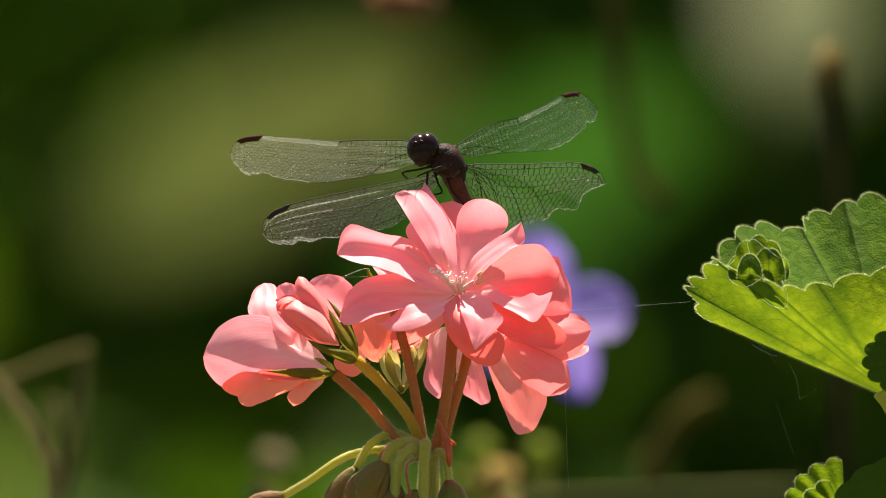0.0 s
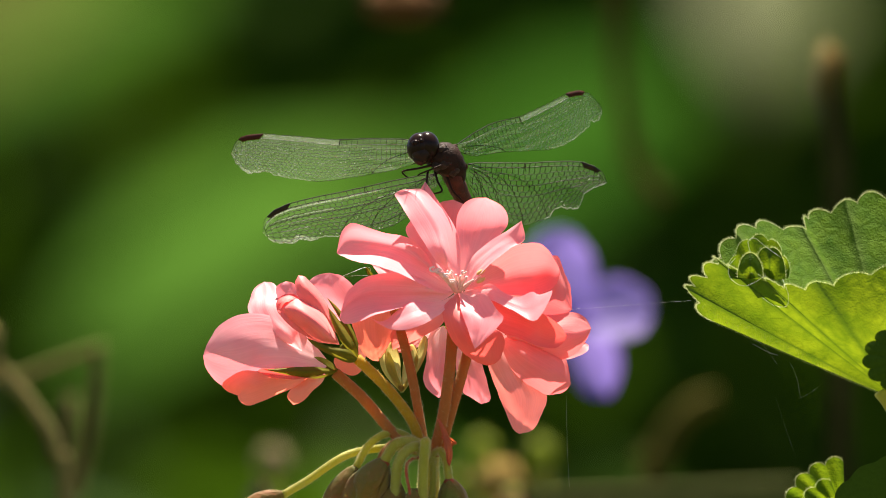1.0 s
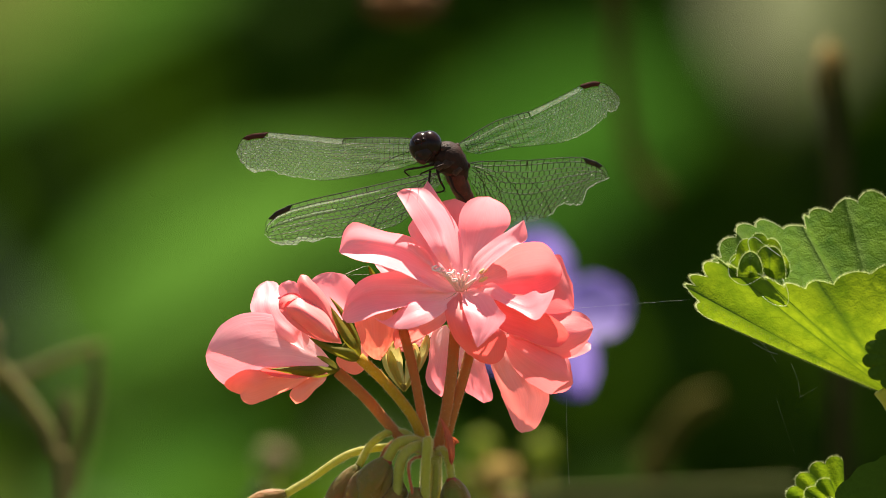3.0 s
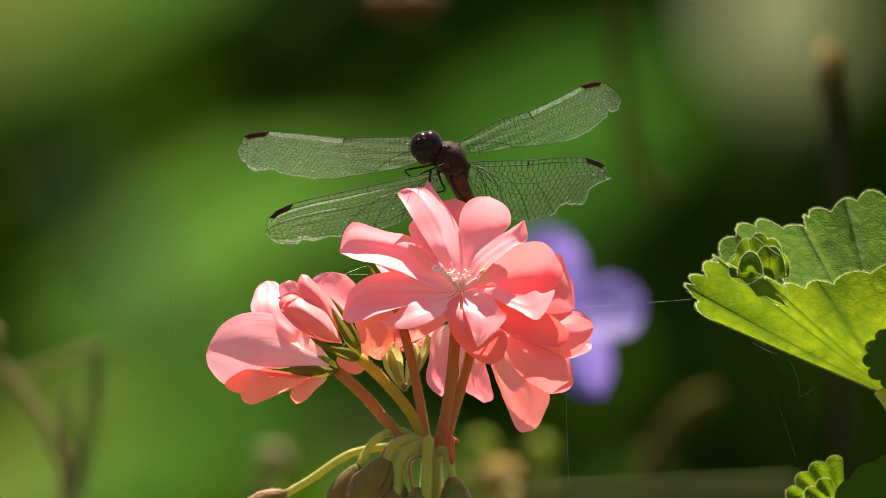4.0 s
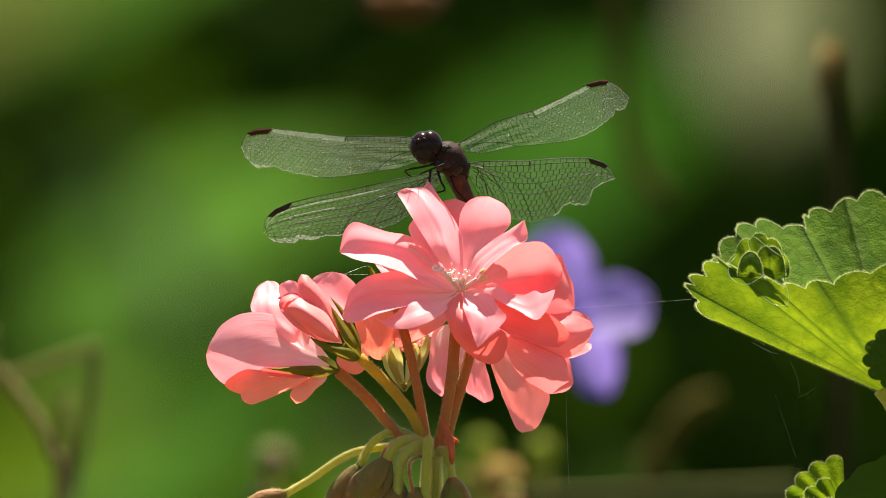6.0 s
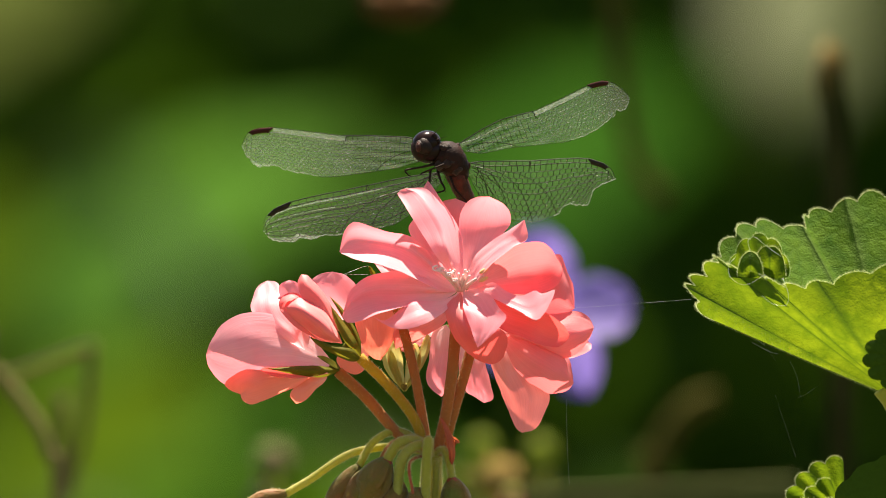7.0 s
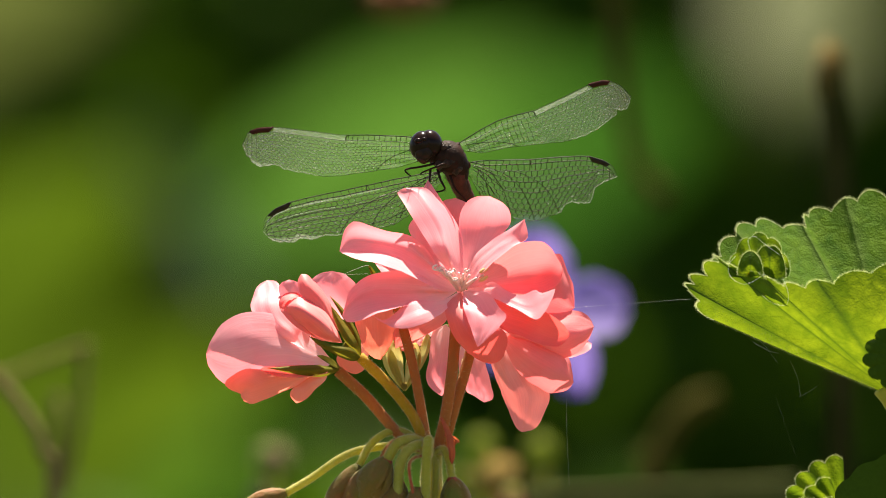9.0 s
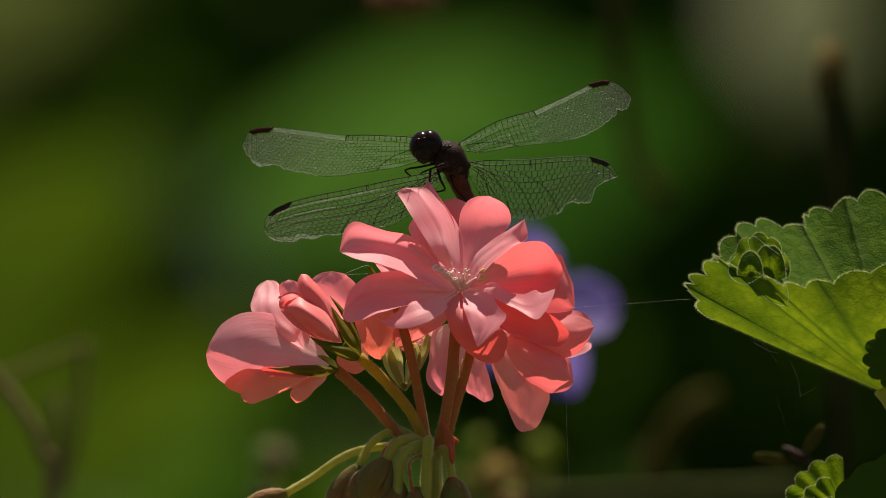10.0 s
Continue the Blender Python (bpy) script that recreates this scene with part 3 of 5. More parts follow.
    folded(f, (815, 517, -6), (868, 645, -44), (((797, 532, -30), (788, 548, -46), (794, 574, -52), (806, 600, -50), (826, 627, -46), (846, 641, -44)), ((812, 540, -50), (822, 570, -78), (836, 600, -80), (852, 630, -62)),
                                               ((830, 545, -40), (856, 570, -56), (890, 585, -56), (899, 606, -48), (894, 628, -44), (882, 641, -44))), DEEP, 9)
    folded(f, (819, 516, -10), (845, 615, -104), (((820, 542, -64), (828, 566, -84), (837, 594, -98)), ((845, 540, -56), (855, 565, -82), (852, 592, -98)),
                                                 ((848, 516, -36), (868, 523, -56), (884, 546, -80), (896, 562, -90), (874, 588, -102), (858, 604, -106))), PINK, 10)
    folded(f, (814, 516, -6), (660, 560, -66), (((788, 530, -30), (760, 533, -46), (728, 532, -60), (703, 550, -66), (680, 566, -64)),
                                               ((790, 548, -50), (772, 560, -76), (744, 574, -96), (711, 581, -96), (680, 573, -80))), PINK, 13)
    folded(f, (813, 514, -4), (606, 560, -46), (((792, 512, -12), (760, 496, -26), (724, 484, -40), (684, 481, -50), (651, 490, -54), (622, 514, -52), (612, 538, -48)),
                                               ((790, 515, -8), (770, 511, -6), (724, 508, -14), (684, 506, -22), (650, 512, -30), (624, 530, -40)),
                                               ((792, 520, -14), (750, 526, -30), (711, 532, -40), (666, 530, -46), (636, 534, -46), (616, 548, -46)),
                                               ((790, 528, -26), (752, 536, -52), (711, 543, -74), (672, 554, -90), (645, 566, -86), (616, 571, -60))), PINK, 11, 2)
    folded(f, (813, 511, 4), (601, 446, -18), (((780, 482, 6), (764, 455, 8), (744, 431, 4), (724, 417, -2), (687, 411, -10), (655, 403, -14), (630, 395, -16), (612, 408, -14)),
                                              ((780, 488, 6), (764, 470, 16), (728, 443, 14), (695, 432, 8), (655, 425, 2), (620, 424, -6)),
                                              ((782, 494, -6), (762, 481, -6), (728, 466, -8), (695, 451, -10), (663, 445, -14), (616, 441, -16)),
                                              ((790, 518, -20), (752, 504, -40), (711, 484, -54), (671, 469, -58), (630, 461, -48), (606, 450, -24))), PINK, 14, 2)
    folded(f, (800, 530, 20), (700, 618, 30), (((770, 550, 10), (720, 570, 6), (696, 590, 16)), ((790, 570, 30), (760, 592, 34), (730, 606, 34))), SALMON, 15)
    petal(f, (826, 516, 30), (936, 566, 14), 96, (0, 0, 0), (0.1, -1, 0.3), 0.6, 0.1, 5, 0, SALMON, 15, 7)
    stamens(f, (815, 514, -8), ((773, 475, -44, 6.5), (788, 480, -46, 0), (801, 480, -44, 4.5), (805, 496, -54, 4.5), (820, 486, -40, 0), (831, 488, -44, 0), (856, 487, -42, 7), (812, 484, -36, 0), (781, 478, -40, 5), (844, 493, -38, 0), (826, 480, -34, 3.6), (795, 486, -50, 4)))

    # the floret behind it, hanging
    g = floret((905, 590, 60), 10, "hanging salmon floret seen from its side")
    folded(g, (930, 540, 30), (1017, 546, 6), (((960, 470, 30), (990, 450, 24), (1004, 482, 14), (1014, 505, 8)), ((950, 520, 10), (985, 512, 0), (1004, 525, 0)), ((950, 560, 10), (985, 560, 4), (1004, 557, 2))), CORAL, 24)
    folded(g, (876, 590, 30), (924, 766, -10), (((866, 620, 24), (870, 650, 16), (887, 697, 4), (906, 742, -6), (914, 759, -9)), ((892, 640, 0), (912, 690, -8), (930, 740, -14)),
                                               ((920, 610, 14), (946, 650, 4), (973, 698, 0), (964, 730, -4), (956, 748, -7), (944, 761, -9))), SALMON, 21)
    folded(g, (884, 590, 20), (1015, 678, -20), (((930, 596, 0), (975, 614, -14), (1004, 632, -16), (1012, 654, -18)), ((920, 620, -16), (960, 645, -36), (995, 664, -34)),
                                                ((900, 630, 0), (914, 656, -8), (936, 676, -14), (956, 688, -16), (976, 698, -18), (1003, 692, -18))), CORAL, 22)
    folded(g, (890, 570, 20), (1051, 580, -14), (((940, 556, 10), (984, 556, 0), (1020, 552, -4), (1043, 564, -8)), ((930, 585, -10), (980, 592, -30), (1025, 590, -30)),
                                                ((905, 596, 6), (935, 611, -6), (967, 623, -16), (996, 635, -20), (1020, 626, -20), (1040, 606, -18))), CORAL, 23)
    folded(g, (980, 616, 10), (1047, 609, 4), (((1010, 612, 2), (1035, 604, 4)), ((1005, 634, -14), (1042, 622, -10))), PINK, 25)
    petal(g, (850, 548, 70), (976, 606, 56), 130, (0, 0, 0), (0.1, -1, 0.2), 0.5, 0.0, 4, 0, SALMON, 26, 7)

    # low petals between the stalks
    h = floret((790, 585, 90), 10, "drooping pink floret behind the stalks")
    folded(h, (790, 575, 60), (782, 703, 40), (((766, 590, 54), (759, 638, 46), (754, 670, 42), (765, 691, 40)), ((785, 620, 38), (778, 670, 32)), ((806, 600, 50), (800, 650, 44), (793, 684, 40))), PINK, 31)
    folded(h, (820, 590, 60), (857, 714, 44), (((812, 640, 56), (821, 688, 50), (838, 703, 46)), ((832, 640, 42), (844, 680, 38)), ((850, 630, 50), (862, 655, 46), (870, 684, 44), (873, 706, 44))), PINK, 32)
    petal(h, (786, 562, 80), (692, 606, 60), 76, (0, 4, 0), (0, -1, 0.1), 0.6, 0.1, 4, 0, SALMON, 33)

    # the floret behind the bud
    k = floret((644, 575, 90), 5, "pink floret half hidden behind the bud")
    folded(k, (656, 505, 50), (674, 638, 30), (((626, 550, 40), (640, 610, 34), (658, 634, 32)), ((662, 560, 28), (672, 612, 20)), ((700, 540, 40), (698, 585, 34), (691, 614, 30))), APRICOT, 41)
    folded(k, (640, 575, 50), (588, 481, 40), (((590, 560, 50), (556, 530, 50), (548, 500, 46), (564, 486, 44)), ((620, 550, 34), (590, 510, 32)), ((650, 540, 46), (630, 506, 42), (611, 489, 40))), PINK, 42)
    folded(k, (660, 600, 50), (614, 659, 20), (((610, 620, 34), (596, 634, 26), (600, 648, 22)), ((652, 630, 34), (646, 653, 28), (631, 663, 24))), APRICOT, 43)
    petal(k, (745, 492, 40), (664, 462, 36), 60, (0, 0, 0), (0, -1, 0.3), 0.6, 0.1, 4, 0, PINK, 44)
    petal(k, (672, 506, 40), (652, 472, 34), 15, (0, 0, 0), (0, -1, 0.2), 1.2, 0.0, 1, 0, SEPAL, 45, 2.2).name = "sepal"

    # the floret seen from behind at the end of the cluster
    q = floret((590, 652, 10), 10, "large pink floret seen from below with its green sepals")
    folded(q, (594, 648, 10), (365, 628, -20), (((560, 606, 10), (520, 572, 10), (480, 556, 6), (446, 554, 0), (418, 559, -6), (390, 577, -12), (372, 606, -18)), ((540, 630, -10), (490, 616, -24), (440, 606, -30), (400, 612, -28)),
                                               ((550, 652, -4), (500, 656, -14), (450, 668, -20), (412, 684, -22), (386, 672, -20), (369, 650, -18))), PINK, 51)
    folded(q, (590, 652, 6), (426, 698, -30), (((550, 648, -10), (500, 648, -24), (464, 654, -30), (435, 654, -34), (410, 667, -34), (398, 680, -32), (408, 690, -32)), ((545, 660, -20), (490, 672, -40), (446, 684, -44)),
                                              ((560, 664, 0), (530, 682, -8), (503, 695, -18), (471, 707, -26), (446, 716, -28), (430, 709, -30))), APRICOT, 53)
    folded(q, (582, 658, 4), (524, 715, -6), (((560, 662, 0), (538, 668, -4), (522, 684, -8), (513, 700, -8)), ((560, 676, -8), (540, 692, -14)), ((574, 676, 2), (560, 690, 0), (542, 708, -4))), APRICOT, 55)
    folded(q, (540, 620, -10), (472, 497, 70), (((480, 590, -6), (446, 553, 20), (449, 524, 44), (458, 506, 62)), ((505, 590, -14), (478, 545, 14), (474, 520, 44)), ((530, 580, -10), (506, 545, 16), (500, 520, 42), (490, 501, 64))), PINK, 52)
    folded(q, (550, 600, 30), (511, 496, 40), (((510, 560, 30), (494, 520, 36), (496, 504, 38)), ((550, 540, 20), (532, 508, 32), (524, 500, 36))), PINK, 54)
    petal(q, (580, 660, -24), (462, 658, -46), 30, (0, 8, -6), (0, -1, 0.5), 1.4, 0.1, 2, 0, DEEP, 56, 3)
    folded(q, (602, 656, 4), (470, 652, -52), (((570, 648, -24), (530, 648, -46)), ((570, 656, -34), (530, 655, -56)), ((572, 668, -20), (530, 664, -44))), SEPAL, 60, None, 0.4, "sepal")
    folded(q, (604, 654, 4), (560, 630, -22), (((590, 638, -16), (572, 630, -22)), ((594, 652, -20), (574, 640, -26))), SEPAL, 61, None, 0.4, "sepal")

    # the half-open bud
    b = floret((618, 618, -16), 14, "half-open bud with tight pink petals")
    folded(b, (600, 606, -10), (495, 546, -24), (((570, 560, -4), (530, 523, -10), (506, 522, -14), (495, 536, -20)), ((570, 580, -24), (520, 550, -34)), ((560, 598, -28), (530, 584, -36), (510, 566, -36), (498, 553, -30))), TIGHT, 73)
    folded(b, (560, 556, -16), (496, 548, -34), (((525, 523, -18), (502, 524, -24), (494, 536, -30)), ((530, 530, -34), (506, 532, -38), (500, 540, -36))), DEEP, 71)
    folded(b, (604, 590, -14), (533, 486, -14), (((590, 550, -10), (578, 527, -12), (562, 503, -12), (546, 488, -14)), ((585, 560, -26), (566, 530, -34), (546, 506, -32)),
                                                ((582, 572, -26), (556, 544, -32), (534, 524, -30), (527, 502, -22))), TIGHT, 72)
    folded(b, (606, 608, -20), (507, 544, -40), (((597, 584, -26), (578, 552, -30), (554, 534, -30), (532, 525, -32), (516, 530, -34)), ((588, 592, -50), (562, 566, -66), (530, 546, -58)), ((586, 602, -42), (558, 587, -50), (526, 564, -46)),
                                                ((588, 606, -22), (556, 600, -16), (530, 582, -18), (510, 558, -30))), TIGHT, 74)
    folded(b, (640, 634, -16), (583, 524, -10), (((622, 592, -14), (600, 552, -12)), ((628, 590, -20), (604, 550, -17)), ((636, 596, -8), (609, 550, -8))), SEPAL, 80, None, 0.4, "sepal")
    folded(b, (640, 636, -16), (586, 542, -36), (((610, 604, -38), (592, 566, -37)), ((622, 606, -44), (599, 568, -42)), ((633, 608, -30), (606, 566, -32))), SEPAL, 81, None, 0.4, "sepal")
    folded(b, (642, 637, -18), (547, 596, -44), (((622, 616, -46), (590, 611, -54), (563, 601, -52)), ((622, 626, -52), (591, 619, -58), (564, 607, -54)), ((622, 640, -28), (596, 630, -36), (566, 614, -42))), SEPAL, 82, None, 0.4, "sepal")

    # a young green calyx behind the middle stalk
    c = floret((714, 684, 50), 7, "young green calyx with pale tips", CALYX)
    for s, (tip, w) in enumerate((((684, 614), 40), ((700, 602), 44), ((757, 594), 26), ((730, 610), 44))):
        petal(c, (716, 692, 50), (*tip, 40), w, (-8 if s < 2 else 8, 0, -6), (0, -1, 0.2), 1.2, 0.0, 1, 0, CALYX, 90 + s, 3.0).name = "sepal"

    # stalks
    stalk(t, ((598, 658, 14), (650, 706, 8), (708, 772, 4), (756, 800, 8)), 10, 9, STALK, 1)
    stalk(t, ((636, 632, -18), (690, 685, -10), (735, 745, -6), (752, 800, 4)), 9.5, 9, STALK_O, 2, 320)
    stalk(t, ((698, 530, 34), (714, 584, 20), (733, 660, 10), (748, 740, 6), (760, 805, 6)), 9, 8, STALK, 3)
    stalk(t, ((812, 530, 24), (806, 590, 16), (800, 660, 6), (788, 740, 0), (772, 805, 4)), 10, 10, STALK, 4)
    stalk(t, ((850, 560, 50), (836, 610, 40), (820, 670, 24), (800, 740, 14), (782, 805, 12)), 10, 9, STALK, 5)
    stalk(t, ((766, 796, 8), (764, 840, 10), (762, 920, 20), (760, 1100, 30), (764, 1500, 36), (768, 2600, 46), (770, 5380, 60)), 16, 30, STALK_G, 6, 600, "main_stalk", "thick hairy green main stalk")
    for s, (pts, r, mat) in enumerate(((((752, 802, 8), (712, 790, 14), (643, 797, 14), (603, 812, 6), (550, 848, -6), (506, 874, -14)), 7, STALK_G),
                                       (((752, 796, 4), (722, 769, 4), (690, 765, 2), (657, 787, -2), (636, 824, -6)), 6.5, STALK_G),
                                       (((754, 800, 0), (728, 780, -8), (700, 783, -14), (682, 802, -16), (672, 832, -16)), 6, STALK),
                                       (((757, 800, -8), (738, 780, -24), (706, 784, -30), (685, 814, -28)), 9, STALK_G),
                                       (((757, 802, -10), (742, 788, -36), (720, 800, -40), (708, 826, -38), (703, 880, -34)), 9, STALK_G),
                                       (((758, 806, -12), (759, 782, -42), (756, 792, -48), (752, 900, -42)), 8.5, STALK_G),
                                       (((752, 806, -30), (731, 812, -50), (724, 832, -52), (736, 896, -48)), 2.6, BRACT),
                                       (((766, 806, 4), (772, 830, -6), (768, 900, -8)), 6, STALK_G),
                                       (((768, 804, 0), (784, 796, -10), (795, 818, -10), (800, 850, -10)), 6.5, STALK_G))):
        stalk(t, pts, r, r, mat, 20 + s, 260, "bud_stalk", "pale green drooping bud stalk" if mat is STALK_G else "thin reddish drooping stalk")
    for s, (top, tip, w) in enumerate((((508, 872, -14), (430, 898, -16), 34), ((634, 824, -6), (576, 912, 0), 40), ((668, 826, -12), (610, 908, -10), 54), ((686, 812, -26), (640, 890, -26), 58),
                                       ((706, 850, -20), (688, 936, -18), 54), ((738, 862, -40), (736, 940, -40), 40), ((800, 846, -10), (814, 926, -10), 52))):
        bm = bmesh.new()
        p0, p1 = V(*top), V(*tip)
        path = [p0.lerp(p1, i / 16) for i in range(17)]
        rings = add_tube(bm, path, [w / 2 * U * (math.sin(math.pi * (0.06 + 0.86 * i / 16)) ** 0.75) for i in range(17)], 20)
        for i, r in enumerate(rings):
            mid = sum((v.co for v in r), Vector()) / len(r)
            for n, v in enumerate(r):
                v.co = mid + (v.co - mid) * (0.84 + 0.26 * abs(math.cos(n / 20 * math.pi * 5 + i * 0.09)) ** 0.6)
        ob = part("bud", bm, BUD, t, "closed downy green and red bud")
        axis = (p1 - p0).normalized()
        side = axis.orthogonal().normalized()
        up = axis.cross(side)
        bm = bmesh.new()
        add_ball(bm, p0.lerp(p1, 0.1), (w * 0.24 * U, w * 0.24 * U, w * 0.2 * U), None, 14, 10)
        part("bud_collar", bm, BRACT, ob, "reddish brown collar")
        for n in (3, 8, 13, 18):
            a = n / 20 * math.tau
            rows = []
            for i in range(13):
                u = 0.04 + 0.8 * i / 12
                c, rad = p0.lerp(p1, u), w / 2 * U * (math.sin(math.pi * (0.06 + 0.86 * u)) ** 0.75) * (1.05 + 0.02 * (n % 2))
                half = 0.72 * math.sin(math.pi * min(1.0, 0.12 + 0.86 * i / 12)) ** 0.6
                rows.append([c + (side * math.cos(a + half * q) + up * math.sin(a + half * q)) * rad for q in (-1, -0.6, -0.2, 0.2, 0.6, 1)])
            sheet("sepal", rows, BUD, ob, "downy overlapping sepal")
        part("bud_hairs", hairs_on_path(path[1:-1], [w / 2 * U * (math.sin(math.pi * (0.06 + 0.86 * i / 16)) ** 0.75) for i in range(1, 16)], 700, 4.0 * U, random.Random(50 + s)), HAIR, ob)
    for s, (base, tip, w) in enumerate((((780, 740, -14), (800, 822, -18), 22), ((786, 772, -16), (805, 786, -10), 20))):
        petal(t, base, tip, w, (6, 0, -6), (0.3, -1, 0), 0.9, 0.0, 3, 20, BRACT, 100 + s, 2.0, "dry red bract").name = "bract"
    return t


# ---- dragonfly ----
# front and hind edges of each wing, from its root (0) to its tip (1)
EDGES = {
    "fore_right": (((0, 4), (0.045, 6), (0.145, 10), (0.255, 12), (0.325, 10), (0.475, 2), (0.675, 3), (0.82, 6), (0.89, 2), (0.945, -9), (0.985, -28), (1.0, -43)),
                   ((0, -10), (0.02, -15), (0.09, -29), (0.255, -41), (0.415, -57), (0.575, -74), (0.66, -78), (0.75, -76), (0.885, -65), (0.9, -55), (0.925, -64), (0.955, -62), (0.985, -54), (1.0, -46))),
    "hind_right": (((0, 4), (0.07, 6), (0.26, 5), (0.4, 4), (0.57, 6), (0.72, 7), (0.805, 5), (0.9, -4), (0.96, -15), (0.985, -26), (1.0, -33)),
                   ((0, -22), (0.02, -32), (0.09, -66), (0.195, -99), (0.33, -112), (0.43, -118), (0.49, -117), (0.635, -103), (0.66, -88), (0.69, -84), (0.75, -88), (0.825, -86), (0.842, -75), (0.85, -58), (0.89, -50), (0.945, -42), (1.0, -37))),
    "fore_left": (((0, 4), (0.07, 7), (0.145, 11), (0.345, 7), (0.49, 2), (0.635, 4), (0.835, 5), (0.92, 0), (0.96, -6), (0.99, -17), (1.0, -28)),
                  ((0, -14), (0.07, -31), (0.2, -48), (0.345, -60), (0.49, -72), (0.575, -76), (0.72, -73), (0.785, -70), (0.805, -64), (0.86, -66), (0.905, -70), (0.935, -66), (0.98, -53), (1.0, -37))),
    "hind_left": (((0, -6), (0.1, -2), (0.25, 1), (0.4, 2), (0.56, 4), (0.71, 6), (0.82, 5), (0.905, -1), (0.965, -13), (0.99, -25), (1.0, -36)),
                  ((0, -20), (0.04, -30), (0.14, -59), (0.33, -86), (0.52, -85), (0.62, -81), (0.7, -74), (0.77, -77), (0.83, -68), (0.86, -74), (0.93, -68), (0.97, -61), (0.99, -52), (1.0, -42))),
}
# veins painted pale as glints: share of the chord, start and end along wing
GLINT_VEINS = {
    "fore_right": (),
    "hind_right": ((0.2, 0.03, 0.16),),
    "fore_left": (),
    "hind_left": ((0.16, 0.62, 0.97), (0.34, 0.6, 0.95), (0.5, 0.68, 0.95), (0.68, 0.75, 0.93), (0.3, 0.2, 0.36)),
}


def wing_axes(base, tip, length, side, lean):
    """Turn of a wing: x towards its tip, y towards its leading edge. base and tip on the plan; side +1 tip nearer the camera."""
    dx, dz = tip[0] - base[0], -(tip[1] - base[1])
    dep = max(0.0, length * length - dx * dx - dz * dz) ** 0.5
    e1 = Vector((dx, -side * dep, dz)).normalized()
    e2 = Vector((-dz, 0, dx)) if dx > 0 else Vector((dz, 0, -dx))
    e2 = e2.normalized() + Vector((0, lean, 0))
    e2 = (e2 - e1 * e2.dot(e1)).normalized()
    e3 = e1.cross(e2)
    return Matrix((e1, e2, e3)).transposed()


def wing(parent, base, edges, glint_veins, total, cell, seed, stig, net, tatters):
    rnd = random.Random(seed)
    rear_wing = net is VEIN
    fine = np.linspace(-0.06, 1.06, 449)
    soft = lambda edge, w: np.convolve(np.pad(np.interp(fine, [q[0] for q in edge], [q[1] for q in edge]), w // 2, "edge"), np.hanning(w + 2)[1:-1] / np.hanning(w + 2).sum(), "valid")
    front, rear, calm = soft(edges[0], 13), soft(edges[1], 7), soft(edges[1], 121)
    tip_y = (edges[0][-1][1] + edges[1][-1][1]) / 2
    close = lambda u: max(0.0, 1 - max(0.0, (u - 0.97) / 0.03) ** 2) ** 0.5
    lead = lambda u: tip_y + (float(np.interp(u, fine, front)) - tip_y) * close(u)
    whole = lambda u: tip_y + (float(np.interp(u, fine, rear)) - tip_y) * close(u)
    inner = lambda u, fr: lead(u) * (1 - fr) + (tip_y + (float(np.interp(u, fine, calm)) - tip_y) * close(u)) * fr
    tatter = lambda u: (5.0 * max(0, noise.noise(Vector((u * 40, seed * 3.7, 0)))) * u + 4.0 * abs(noise.noise(Vector((u * 90, seed, 2))))) * (1.0 if u > 0.55 else 0.35)
    trail = lambda u: whole(u) + tatter(u) * close(u)
    height = lambda x, y: 1.6 * math.sin(y * 0.35) * max(0.0, 1 - x / total) + 0.00012 * x * x * 0.6 + 0.9 * noise.noise(Vector((x * 0.03, y * 0.03, seed)))
    at = lambda x, y, z=0.0: Vector((x, y, height(x, y) + z)) * U
    o = V(base[0], base[1], base[2] + 95)
    rows = []
    for i in range(181):
        u = i / 180
        a, b = lead(u), trail(u)
        rows.append([o + at(u * total, a + (b - a) * j / 14) for j in range(15)])
    w = sheet("wing", rows, MEMBRANE if rear_wing else GREYED, parent, "clear netted wing with a tattered edge", o)
    # the net of veins: long rows that follow the wing, straight in front and more and more honeycombed behind
    band = lambda u: 11 * (1 - 0.3 * u)
    thin = 0.62 if rear_wing else 0.4
    segs = []
    count = 10 if rear_wing else 12
    steps = int(total / cell * 2)
    node = {}
    for k in range(count + 1):
        f = k / count
        for i in range(2, steps):
            u = i / steps
            a, b = lead(u) - band(u), inner(u, 1.0)
            gap = (a - b) / count
            if gap < 0.5 * cell and k % 2:
                continue
            zig = min(gap, cell) * (0.06 + 0.2 * f) * (1 if (i + k) % 2 else -1) * (0 if k == 0 else 1)
            node[(i, k)] = (u * total + rnd.uniform(-0.12, 0.12) * cell, a + (b - a) * f ** 0.92 - zig + rnd.uniform(-0.08, 0.08) * gap)
    for (i, k), p in node.items():
        for q in ((i + 1, k),) + (((i, k + 1), (i, k + 2)) if (i + k) % 2 else ()):
            if q in node and not (q[1] == k + 2 and (i, k + 1) in node):
                segs.append((p, node[q], thin))
    segs = [g for g in segs if all(trail(e[0] / total) + 0.4 <= e[1] for e in g[:2])]
    # long veins that fan out from the root, the strong front edge and its ladder
    def run(f, r, n=46, u0=0.0, u1=1.0):
        p = [((u0 + (u1 - u0) * k / n) * total, f(u0 + (u1 - u0) * k / n)) for k in range(n + 1)]
        for a, b in zip(p, p[1:]):
            if trail(a[0] / total) <= a[1]:
                segs.append((a, b, r))
    knot = 0.41 if rear_wing else 0.46
    run(lead, 1.0, u1=0.95 if rear_wing else knot)
    run(lead, 0.5, 30, 0.95 if rear_wing else knot, 1.0)
